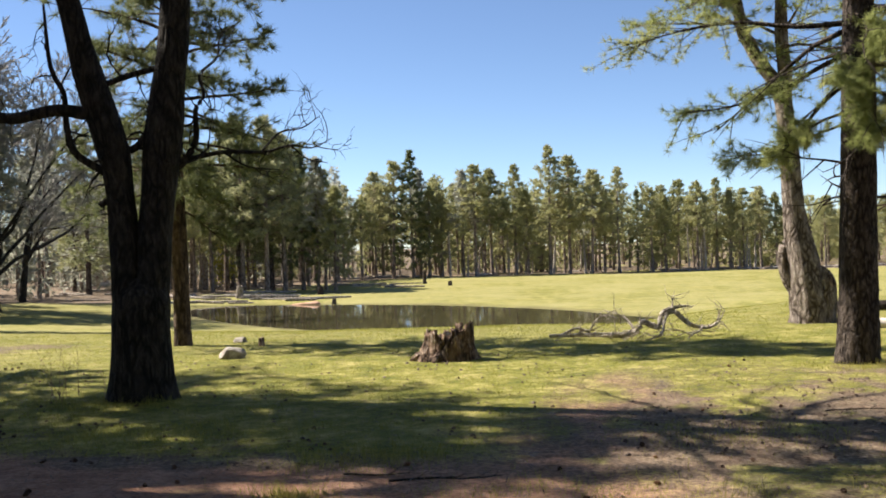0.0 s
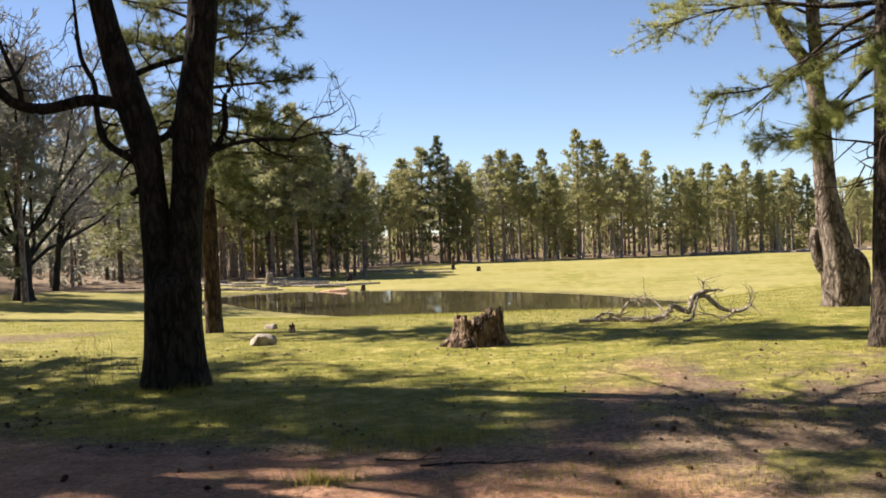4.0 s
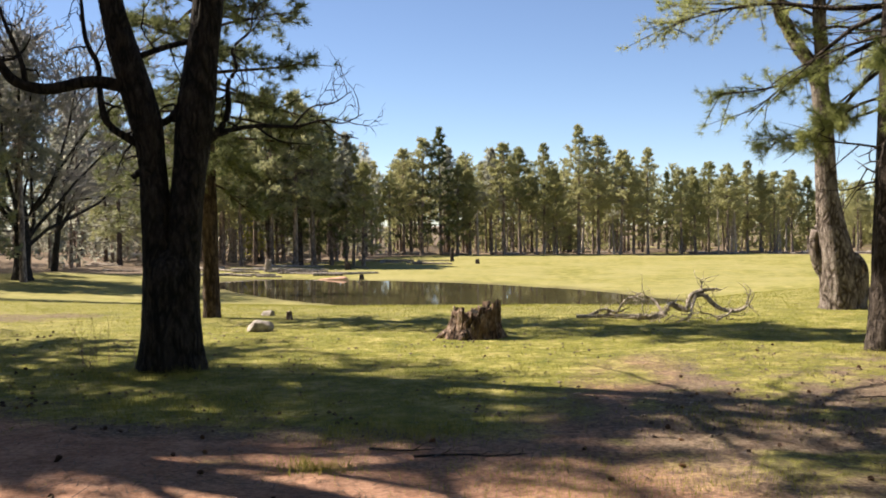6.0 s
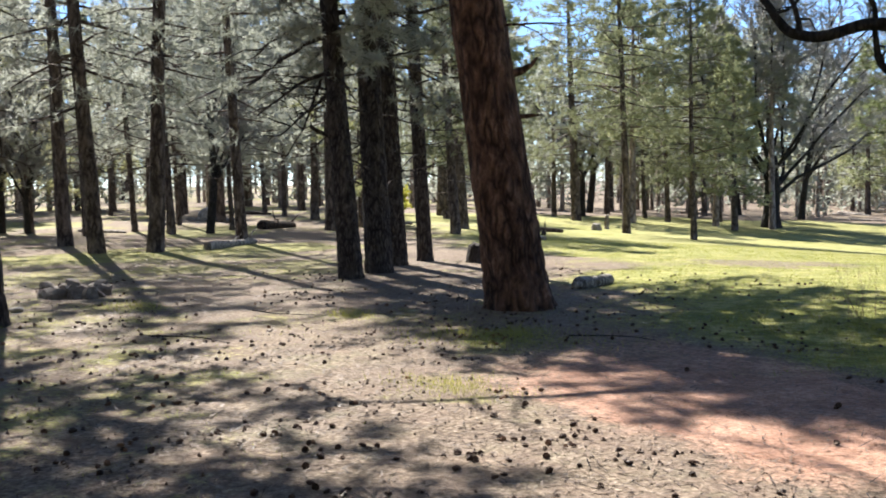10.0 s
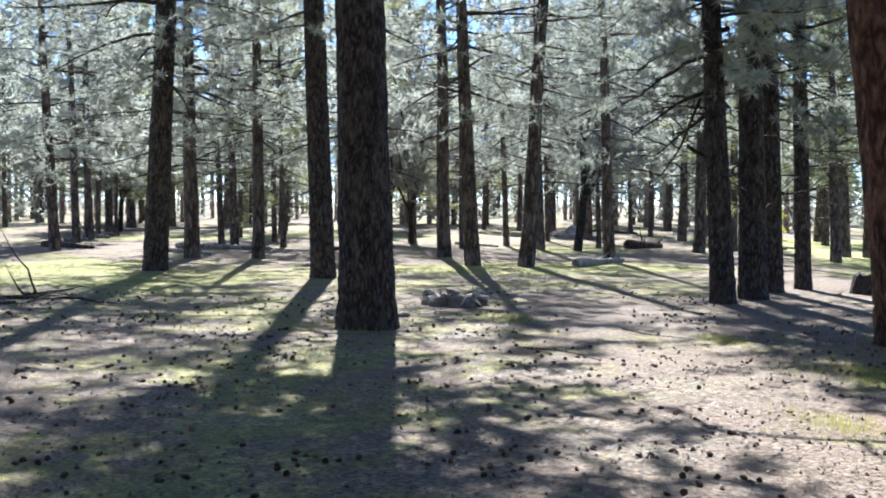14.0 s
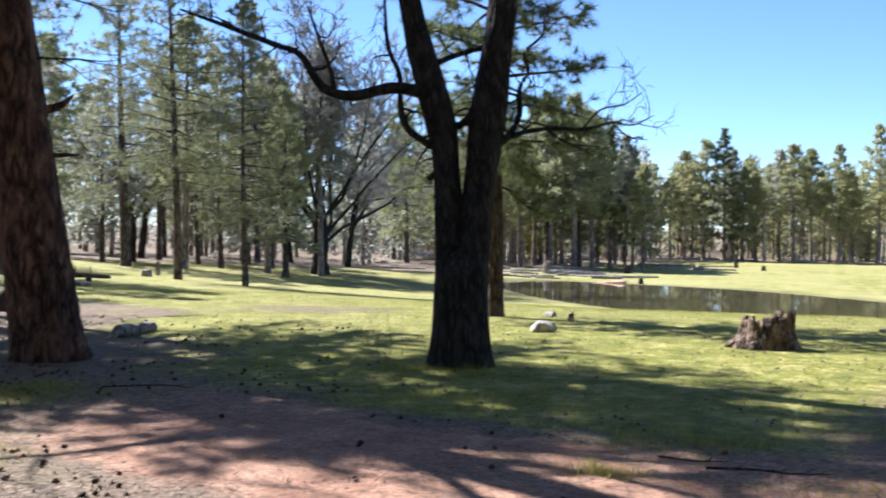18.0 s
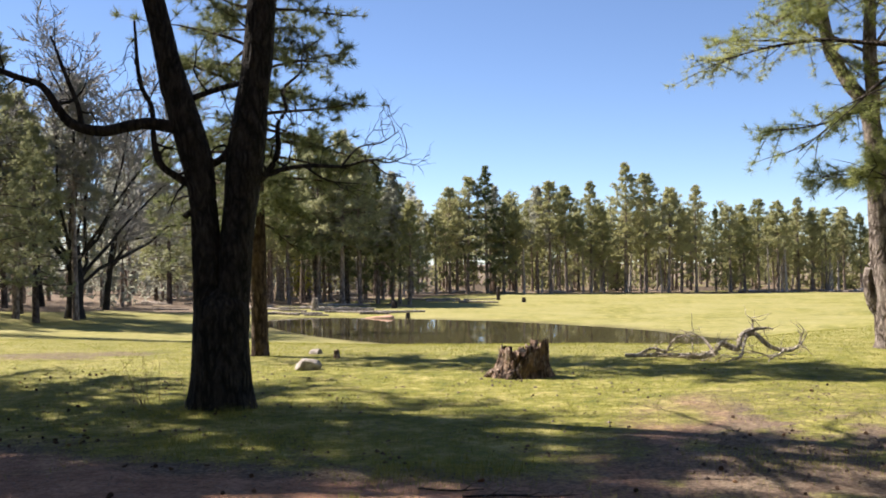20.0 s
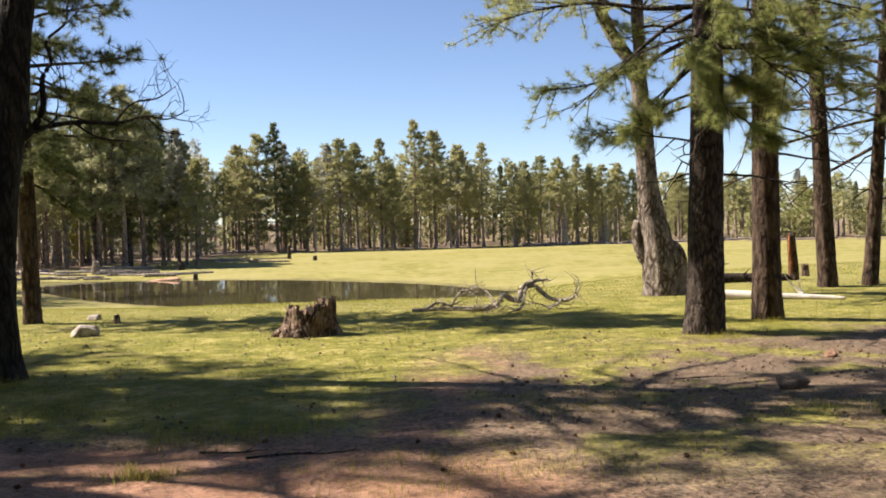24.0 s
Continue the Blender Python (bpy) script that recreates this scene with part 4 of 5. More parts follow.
trunk_tree(5.08, 13.01, .235, (.09, -.04, 4.27), BARK_DARK, "straight pine with dark fissured bark at the meadow's edge", 41, 14, .28, 2.6, NEEDLE_NEAR, 16, 46, 14, 44, .10, (2.0, 4.4), blades=46, brush=(0.15, 0.0065), hung=[
    [(-.05, .04, 3.82, .035), (-.39, .16, 3.66, .03), (-.66, .26, 3.49, .025), (-.93, .37, 3.4, .02), (-1.34, .53, 3.28, .014), (-1.9, .76, 3.24, .005)],
    [(-.03, .03, 3.49, .03), (-.33, .13, 3.22, .025), (-.6, .24, 2.87, .02), (-.87, .35, 2.66, .014), (-1.28, .51, 2.65, .005)],
    [(-.03, .02, 4.21, .04), (-.58, .23, 4.22, .032), (-1.25, .5, 4.35, .024), (-1.95, .78, 4.31, .014), (-2.55, 1.0, 4.15, .005)],
    [(.1, -.08, 3.4, .03), (.45, -.18, 3.24, .02), (.7, -.27, 3.0, .006)],
    [(.1, 0, 3.1, .025), (.5, .1, 2.85, .018), (1.0, .15, 2.5, .005)],
    [(.1, 0, 4.0, .03), (.6, -.2, 3.9, .02), (1.3, -.3, 3.5, .005)],
    [(-.05, -.15, 3.75, .025), (-.2, -.45, 3.55, .018), (-.22, -.75, 3.2, .005)], [(-.05, -.15, 3.3, .025), (-.12, -.45, 3.1, .018), (-.1, -.75, 2.75, .005)], [(0, -.15, 4.3, .025), (.05, -.5, 4.1, .018), (.0, -.9, 3.75, .005)],
    [(-.1, 0, 3.1, .022), (-.5, -.1, 2.95, .016), (-.95, -.1, 2.6, .005)]])
trunk_tree(6.46, 14.15, .20, (0, 0, 4.5), BARK_BROWN, "straight pine with brown fissured bark beside a bleached log", 42, 14, .26, 2.6, NEEDLE_NEAR, 16, 48, 14, 44, .10, (2.0, 4.4), blades=46, brush=(0.15, 0.0065), hung=[
    [(0, -.1, 4.1, .03), (.5, -.4, 3.9, .02), (1.0, -.6, 3.5, .005)], [(0, -.1, 3.4, .03), (-.4, -.2, 3.3, .02), (-.8, -.3, 2.9, .005)],
    [(.1, 0, 3.7, .03), (.6, -.1, 3.6, .02), (1.2, -.2, 3.2, .005)], [(-.1, 0, 3.9, .03), (-.5, .2, 3.9, .02), (-1.0, .4, 3.8, .005)],
    [(-.05, -.15, 4.1, .025), (-.2, -.5, 3.95, .018), (-.25, -.85, 3.6, .005)], [(-.05, -.15, 3.5, .025), (-.15, -.45, 3.3, .018), (-.1, -.75, 2.95, .005)], [(0, -.15, 4.5, .025), (.1, -.5, 4.3, .018), (.15, -.9, 4.0, .005)]])
trunk_tree(10.16, 19.38, .185, (-.19, .10, 5.65), BARK_BROWN, "leaning brown pine beyond the bleached log", 43, 14, .24, 2.8, NEEDLE_NEAR, 8, 48, 14, 24, blades=36, brush=(0.16, 0.009))
trunk_tree(11.08, 19.43, .15, (.26, -.15, 4.5), BARK_BROWN, "thin leaning pine at the meadow's edge", 44, 11, .22, 2.5, NEEDLE_NEAR, 8, 40, 14, 24, blades=36, brush=(0.16, 0.009))


def pale_tree():
    ob = thing("gnarled_tree", 6.7, 19.11, "gnarled pale-barked old tree with a burl and torn limb scar", "tree", z=-0.05)
    part("trunk", mesh_of("trunk", *stem([(-.04, 0, -.15, .37), (-.04, 0, .1, .34), (-.05, .01, .45, .33), (-.12, .04, 1.1, .29), (-.22, .08, 1.86, .215), (-.27, .10, 2.5, .18), (-.31, .11, 3.47, .165), (-.39, .14, 4.3, .15)], 36, .16, 6, 8, .2), BARK_PALE), ob)
    part("stem", mesh_of("stem", *stem([(-.38, .13, 4.1, .15), (-.52, .18, 4.5, .13), (-.71, .25, 4.8, .12), (-.9, .32, 5.21, .12), (-1.05, .37, 5.65, .11), (-1.3, .4, 7.5, .05)], 20, .14, 7), BARK_PALE), ob)
    part("stem", mesh_of("stem", *stem([(-.36, .13, 4.1, .15), (-.33, .12, 4.6, .13), (-.36, .13, 5.1, .12), (-.37, .13, 5.7, .11), (-.3, .1, 8.5, .05)], 20, .14, 8), BARK_PALE), ob)
    part("burl", mesh_of("burl", *stem([(-.15, .05, .5, .12), (-.36, .12, .8, .12), (-.45, .14, 1.15, .10), (-.42, .15, 1.45, .08), (-.28, .1, 1.55, .06)], 16, .2, 3, 6), BARK_PALE), ob)
    torn = part("stub", mesh_of("stub", *stem([(.16, -.05, -.15, .26), (.2, -.06, .2, .23), (.22, -.07, .55, .21), (.22, -.07, .78, .18), (.17, -.06, .96, .12), (.12, -.05, 1.08, .02)], 22, .2, 12, 6), BARK_PALE), ob, "swollen stub of a torn limb")
    part("limb_scar", mesh_of("limb_scar", *stem([(.27, -.17, .62, .03), (.28, -.17, .72, .085), (.26, -.14, .86, .08), (.22, -.1, .98, .02)], 14, .25, 12, 5), WOOD_STUMP), torn, "torn brown limb scar")
    rng, wood, centres, ways = np.random.default_rng(61), [], [], []
    for k in range(22):
        root = [(-1.2 - .02 * k, .4, rng.uniform(5.5, 7.2)), (-.33, .1, rng.uniform(5.0, 8.2))][k % 2]
        b = limb_path(rng, root, rng.normal(0, 1, 3) * (1, 1, .4) + (-.2, 0, .2), rng.uniform(1.0, 2.2), .035, .3, 6)
        wood.append(tube(b, 5))
        bough_brushes(rng, b, 1.8, 18, 3, centres, ways, wood)
    part("crown", two_mesh("crown", wood, tufts(rng, np.vstack(centres), np.vstack(ways), 40, .16, .008), [BARK_PALE, NEEDLE_NEAR]), ob)


pale_tree()


# ---- bare trees ----
def bare_tree_mesh(seed, tall, r, spread=1.0):
    """A leafless broad tree: trunk and main limbs, and the twigs, as two meshes."""
    rng = np.random.default_rng(seed)
    limbs, twigs = [], []

    def grow(start, way, length, radius, level):
        p = limb_path(rng, start, way, length, radius, 0.22, 7, -0.1)
        p[:, 3] = radius * np.linspace(1, 0.45, 7)
        (limbs if level < 2 else twigs).append(tube(p if level < 3 else p[::3], 10 if level == 0 else 6 if level == 1 else 3))
        if level == 4:
            return
        for k in range((8, 8, 7, 5)[level]):
            u = rng.uniform(0.35 if level == 0 else 0.2, 1.0)
            q = np.array([np.interp(u, np.linspace(0, 1, 7), p[:, i]) for i in range(4)])
            d = p[-1, :3] - p[0, :3]
            d = d / np.linalg.norm(d) + rng.normal(0, 0.62, 3) * (1, 1, 0.6) * spread + (0, 0, 0.12)
            grow(q[:3], d, length * rng.uniform(0.42, 0.68), q[3] * 0.6, level + 1)
    grow((0, 0, -0.2), (0.02, 0, 1), tall * 0.62, r, 0)
    return mesh_of("trunk", *merge(limbs), BARK_OAK), mesh_of("twigs", *merge(twigs), TWIG_GREY)


def vase_tree_mesh(seed, tall, r):
    """An old leafless tree: a short stout trunk, many rising limbs, a cloud of twigs."""
    rng = np.random.default_rng(seed)
    limbs = [tube([(0, 0, -.3, r * 1.25), (0, 0, .6, r), (.05, 0, 1.8, r * .95), (.05, 0, 3.2, r * .5)], 14, .12, seed, .3)]
    twigs = []

    def grow(start, way, length, radius, level):
        p = limb_path(rng, start, way, length, radius, 0.42 if level == 0 else 0.25, 7, -0.12)
        p[:, 3] = np.maximum(radius * np.linspace(1, 0.4, 7), 0.016)
        if level == 3:
            twigs.append(tube(p[::3], 3))
            return
        (limbs if level < 1 else twigs).append(tube(p, 7 if level == 0 else 5 if level == 1 else 3))
        for k in range((12, 11, 7)[level]):
            u = rng.uniform(0.3, 1.0)
            q = np.array([np.interp(u, np.linspace(0, 1, 7), p[:, i]) for i in range(4)])
            d = p[-1, :3] - p[0, :3]
            grow(q[:3], d / np.linalg.norm(d) + rng.normal(0, 0.6, 3) * (1, 1, 0.7), length * rng.uniform(0.26, 0.42), q[3] * 0.5, level + 1)
    for k in range(12):
        a = k * 2.4
        grow((.05, 0, rng.uniform(1.2, 3.0)), (math.cos(a) * .78, math.sin(a) * .78, 1.0 + .5 * (k % 3)), tall * rng.uniform(.58, .8), r * .24, 0)
    return mesh_of("trunk", *merge(limbs), BARK_OAK), mesh_of("twigs", *merge(twigs), TWIG_GREY)


BARE = [vase_tree_mesh(305, 11.5, 0.36), bare_tree_mesh(302, 11, 0.22, 0.9)]
for x, y, kind, turn, size in [(-22.54, 50.96, 0, 20, 1.16), (-25.5, 62.0, 1, 80, 1.0), (-33.5, 50.0, 1, 200, 0.9), (-37.0, 56.0, 1, 130, 1.1), (-30.5, 64.0, 1, 300, 1.0), (-36.0, 17.0, 1, 60, 0.8), (-28.5, 20.5, 1, 150, 0.7), (-34.66, 17.33, 1, 40, 0.5), (-51.99, 10.00, 1, 100, 0.62)]:
    ob = thing("bare_tree", x, y, "leafless dark tree with a haze of grey twigs", "tree", "bare trees", turn=turn)
    ob.scale = (size, size, size)
    part("trunk", BARE[kind][0], ob)
    tagged(part("crown", BARE[kind][1], ob, "haze of grey leafless twigs"), kind="stuff")


# ---- stones ----
def stone_material(name="grey_stone", warm=(1.0, 1.0, 1.0)):
    mat, nt, bsdf = material(name, 0.85)
    n1, n2 = noise_tex(nt, 6.0, 6.0, 0.7), noise_tex(nt, 45.0, 4.0, 0.6)
    tone = ramp(nt, n1, [(0.3, (0.13, 0.115, 0.10)), (0.5, (0.31, 0.28, 0.25)), (0.7, (0.56, 0.52, 0.47))])
    tone = mix(nt, 0.4, tone, ramp(nt, n2, [(0.35, (0.5, 0.48, 0.45)), (0.65, (1, 1, 1))]), "MULTIPLY")
    tone = mix(nt, 1.0, tone, warm, "MULTIPLY")
    nt.links.new(tone, bsdf.inputs["Base Color"])
    bump(nt, bsdf, calc(nt, "ADD", n1, calc(nt, "MULTIPLY", n2, 0.4)), 0.8, 0.03)
    return mat


STONE = stone_material()
STONE_RED = stone_material("red_stone", (0.85, 0.55, 0.42))
# soot on the fire ring; on the dark boulder, shade put into the colour
STONE_SOOT_SHADE = stone_material("sooty_and_shaded_stone", (0.62, 0.56, 0.52))


def stone_mesh(seed, sx, sy, sz, name="stone"):
    bm = bmesh.new()
    bmesh.ops.create_icosphere(bm, subdivisions=3, radius=1)
    rng = np.random.default_rng(seed)
    cuts = rng.normal(0, 1, (9, 3))
    cuts /= np.linalg.norm(cuts, axis=1)[:, None]
    depth = rng.uniform(0.55, 0.85, 9)
    for v in bm.verts:
        p = np.array(v.co)
        for c, d in zip(cuts, depth):
            over = p @ c - d
            if over > 0:
                p = p - c * over * 0.9
        p *= 1 + 0.10 * noise.noise(Vector(p * 2.2) + Vector((seed, 0, 0)))
        v.co = (p[0] * sx, p[1] * sy, p[2] * sz + sz * 0.45)
    me = bpy.data.meshes.new(name)
    bm.to_mesh(me)
    bm.free()
    me.materials.append(STONE_RED if seed == 55 else STONE_SOOT_SHADE if 60 <= seed < 90 or seed == 42 else STONE)
    return me


for x, y, s, label in [(-3.21, 15.6, (.25, .2, .12), "pale grey boulder lying in the grass"), (-3.88, 19.7, (.15, .13, .075), "small grey rock in the grass"), (-39.46, 28.2, (.42, .4, .4), "white boulder on the forest floor"), (-13.0, 6.4, (.1, .08, .06), "small stone beside a pine trunk"), (5.5, 10.6, (.10, .08, .05), "reddish stone half sunk in the needle litter"), (4.25, 8.95, (.17, .13, .10), "dark boulder lying in the shade")]:
    thing("rock", x, y, label, "rock", "rocks", turn=40 * x, data=stone_mesh(int(abs(x * 10)), *s))


def fire_ring():
    x0, y0 = -14.2, 7.85
    ob = thing("fire_ring", x0, y0, "ring of piled grey stones round an old campfire", "fire ring")
    rng = np.random.default_rng(8)
    for k in range(13):
        a = k * 2 * math.pi / 13 + rng.uniform(-.12, .12)
        q = 0.42 + rng.uniform(-.04, .06)
        st = part("stone", stone_mesh(60 + k, rng.uniform(.12, .19), rng.uniform(.10, .15), rng.uniform(.09, .14)), ob)
        st.matrix_local = pose(q * math.cos(a), q * math.sin(a), rng.uniform(-.02, .0), 0, rng.uniform(-12, 12), rng.uniform(0, 360))
    for k in range(4):
        st = part("stone", stone_mesh(80 + k, .13, .10, .07), ob)
        a = 1.2 + k * 1.5
        st.matrix_local = pose(.38 * math.cos(a), .38 * math.sin(a), .13, 8, 5, 50 * k)
    v, f = tube([(0, 0, -.05, .36), (0, 0, .02, .34), (0, 0, .045, .2), (0, 0, .05, .01)], 18, .2, 4)
    mat, nt, bsdf = material("ash", 0.95)
    nt.links.new(ramp(nt, noise_tex(nt, 14.0, 5.0), [(0.35, (0.012, 0.011, 0.010)), (0.7, (0.09, 0.085, 0.08))]), bsdf.inputs["Base Color"])
    part("ash", mesh_of("ash", v, f, mat), ob, "grey and black ash")


fire_ring()


# ---- stumps, snags and logs ----
def big_stump():
    """A rotten shell of upright slabs, tall and dark on one side, low and split on the other, round a black core."""
    ob = thing("tree_stump", 0.02, 14.58, "large rotten hollow stump of pale splintered slabs in the grass", "stump")
    ob.scale = (.93, .93, .97)
    rng = np.random.default_rng(15)
    core = stem([(.03, .02, -.1, .30), (.03, .02, .1, .24), (.06, .02, .26, .19), (.1, .03, .36, .12), (.1, .03, .38, .02)], 24, .3, 6, 5)
    part("core", mesh_of("core", *core, BARK_OAK), ob, "black core inside the slabs")
    rows, ring = 9, 12
    for k in range(19):
        a = k * 2 * math.pi / 19 + rng.uniform(-.08, .08)
        right = 0.5 + 0.5 * math.cos(a)
        tall = 0.33 + 0.11 * float(step(.5, .72, right)) + rng.uniform(-.05, .06)
        w, t = rng.uniform(.075, .135), rng.uniform(.03, .055)
        foot = .46 - .04 * right + rng.uniform(-.03, .03)
        lip = rng.uniform(-.05, .08, ring)
        v = []
        for i in range(rows):
            u = i / (rows - 1)
            q = (.31 + (foot - .31) * (1 - u) ** 2.0) + .015 * math.sin(9 * u + k)
            for j in range(ring):
                b = j * 2 * math.pi / ring
                side = w * (1 - .45 * u) * np.sign(math.cos(b)) * abs(math.cos(b)) ** .6
                deep = t * np.sign(math.sin(b)) * abs(math.sin(b)) ** .6 * (1 + .4 * math.sin(4 * b + k)) * (1.3 - .6 * u)
                z = -.08 + u * (tall + .08) + lip[j] * u ** 4
                v.append(((q + deep) * math.cos(a) * 1.06 - side * math.sin(a) + .02 * u, (q + deep) * math.sin(a) * .9 + side * math.cos(a), z))
        f = [[i * ring + j, i * ring + (j + 1) % ring, (i + 1) * ring + (j + 1) % ring, (i + 1) * ring + j] for i in range(rows - 1) for j in range(ring)]
        f.append([(rows - 1) * ring + j for j in range(ring)])
        part("slab", mesh_of("slab", v, f, WOOD_STUMP), ob)
    for a, l, r in [(3.3, .14, .07), (4.3, .1, .06), (2.4, .14, .07)]:
        c, d = math.cos(a), math.sin(a)
        p = [(c * .34, d * .3, .10, r), (c * .46, d * .42, .05, r * .85), (c * (.46 + l * .6), d * (.42 + l * .6), .0, r * .55), (c * (.46 + l), d * (.42 + l), -.05, r * .2)]
        part("root", mesh_of("root", *stem(p, 12, .2, int(a * 9), 5), WOOD_STUMP), ob)


big_stump()


def stub(x, y, r, h, wood, label, lean=(0.0, 0.0), name="tree_stump", jag=0.3):
    ob = thing(name, x, y, label, "stump")
    pts = [(0, 0, -.1, r * 1.25), (lean[0] * .1, lean[1] * .1, h * .15, r * 1.1), (lean[0] * .5, lean[1] * .5, h * .5, r), (lean[0], lean[1], h, r * .85)]
    v, f = stem(pts, 22, .18, int(abs(x * 7)), 6)
    v[-22:, 2] += jag * h * (np.random.default_rng(int(abs(y * 9))).uniform(-.5, .6, 22))
    cap = np.vstack([v, [v[-22:].mean(0) - (0, 0, .04)]])
    n = len(v)
    faces = f.tolist() + [(n - 22 + k, n - 22 + (k + 1) % 22, n) for k in range(22)]
    part("body", mesh_of("body", cap, faces, wood), ob)
    return ob


stub(-3.18, 17.98, .055, .14, WOOD_STUMP, "little broken stub in the meadow grass")
stub(-13.22, 15.9, .2, .34, BARK_DARK, "dark weathered stump at the foot of the pines", (.03, 0))
stub(-24.9, 39.03, .10, .62, WOOD_GREY, "upright grey stump at the edge of the grove", (.02, 0), jag=.15)
stub(-24.25, 37.21, .2, .26, WOOD_GREY, "low broken stump at the edge of the grove")
snag = stub(10.46, 21.4, .10, 1.02, BARK_BROWN, "broken brown snag with a bright orange split face", (-.06, 0), "snag", .08)
part("split_face", mesh_of("split_face", *stem([(-.06, -.035, .12, .05), (-.075, -.035, .4, .055), (-.095, -.03, .75, .05), (-.105, -.03, 1.0, .03)], 12, .15, 5, 5), WOOD_ORANGE), snag, "bright orange split wood")
stub(11.32, 22.59, .09, .26, WOOD_STUMP, "small reddish stub beside the snag")
stub(0.42, 79.57, .16, .34, BARK_DARK, "small black stub far out on the meadow")
stub(-1.65, 84.57, .14, 1.1, BARK_DARK, "dark broken post at the far edge of the meadow", jag=.1)
stub(-6.35, 58.9, .13, .3, BARK_DARK, "dark stump on the far bank of the pond")
stub(-19.11, 82.09, .2, 2.6, WOOD_GREY, "pale bare snag standing among fallen logs", (.05, 0), "snag", .06)
stub(-8.6, 71.0, .2, .5, BARK_DARK, "dark stump among fallen logs")
stub(-13.3, 66.5, .22, .8, WOOD_GREY, "grey stump above the pond", (.05, 0), jag=.12)


def log(x0, y0, x1, y1, r, wood, label, group="", lift=0.7, taper=0.6, knots=3, bow=0.02):
    ob = thing("fallen_log", x0, y0, label, "log", group)
    rng = np.random.default_rng(int(abs(x0 * 31 + y0 * 17)))
    z0 = on_ground(x0, y0)
    pts = []
    for u in (0, .03, .3, .6, .97, 1.0):
        x, y = x0 + (x1 - x0) * u, y0 + (y1 - y0) * u
        rr = r * (1 - (1 - taper) * u)
        pts.append((x - x0 + rng.normal(0, bow), y - y0 + rng.normal(0, bow), on_ground(x, y) - z0 + rr * lift, rr * (0.15 if u in (0, 1.0) else 1)))
    trunk = part("trunk", mesh_of("trunk", *stem(pts, 14, .16, int(abs(x0 * 3)), 5), wood), ob)
    for k in range(knots):
        u = rng.uniform(.15, .9)
        b = limb_path(rng, ((x1 - x0) * u, (y1 - y0) * u, on_ground(x0 + (x1 - x0) * u, y0 + (y1 - y0) * u) - z0 + r * .8), (rng.normal(0, .6), rng.normal(0, .6), .7), r * rng.uniform(2, 5), r * .22, .3, 5)
        part("broken_limb", mesh_of("broken_limb", *tube(b, 6), wood), trunk)
    return ob


log(6.95, 17.8, 8.95, 16.75, .11, WOOD_WHITE, "bleached white log lying behind the pines", taper=.3, knots=3, bow=.05)
log(7.8, 21.5, 10.3, 21.4, .15, BARK_DARK, "dark fallen log in the meadow grass", knots=3)
log(-8.66, 12.69, -8.67, 13.63, .10, WOOD_GREY, "short grey log beside the leaning pine", knots=0, taper=.85)
log(-21.2, 15.2, -22.8, 17.9, .13, WOOD_GREY, "pale broken log on the forest floor", "logs in the grove", knots=2)
log(-29.5, 23.4, -30.6, 25.9, .2, BARK_BROWN, "brown fallen log on the forest floor", "logs in the grove")
log_gen = np.random.default_rng(50)
for k in range(26):
    yaw, r = log_gen.uniform(34, 88), log_gen.uniform(31, 62)
    x, y = -r * math.sin(radians(yaw)), r * math.cos(radians(yaw))
    a, l = radians(yaw + log_gen.normal(0, 45)), log_gen.uniform(1.0, 4.2)
    log(x, y, x + l * math.cos(a), y + l * math.sin(a), log_gen.uniform(.06, .14), (WOOD_GREY, BARK_BROWN, WOOD_GREY)[k % 3], "weathered fallen log on the forest floor", "logs in the grove", knots=2)
for k in range(34):
    x, y = log_gen.uniform(-30, -3), log_gen.uniform(63, 90)
    if x > -9 and y < 76:
        y += 14
    a, l = log_gen.normal(0, 1.0), log_gen.uniform(1.2, 4.5)
    log(x, y, x + l * math.cos(a), y + l * math.sin(a), log_gen.uniform(.06, .12), (WOOD_GREY, WOOD_PALE, WOOD_GREY)[k % 3], "grey fallen trunk in a tangle behind the pond", "logs behind the pond", knots=2)
for k in range(14):
    x, y = log_gen.uniform(-19, -9), log_gen.uniform(60.5, 69)
    a, l = log_gen.normal(0, .6), log_gen.uniform(1.5, 4.5)
    log(x, y, x + l * math.cos(a), y + l * math.sin(a), log_gen.uniform(.06, .14), (WOOD_PALE, WOOD_GREY)[k % 2], "pale fallen trunk on the bank above the pond", "logs behind the pond", knots=3)
for k in range(30):
    x = log_gen.uniform(-24, 62)
    y = math.sqrt(max(101.5 ** 2 - x * x, 2500)) + log_gen.uniform(-1, 6)
    a, l = log_gen.normal(0, .6), log_gen.uniform(1.5, 5)
    log(x, y, x + l * math.cos(a), y + l * math.sin(a), log_gen.uniform(.08, .16), (WOOD_GREY, WOOD_PALE)[k % 2], "fallen trunk at the foot of the far pines", "logs along the wood's edge", knots=1)
log(-33.6, 93.5, -30.2, 94.6, .3, WOOD_WHITE, "bleached trunk lying in the wood", knots=3, bow=.15)


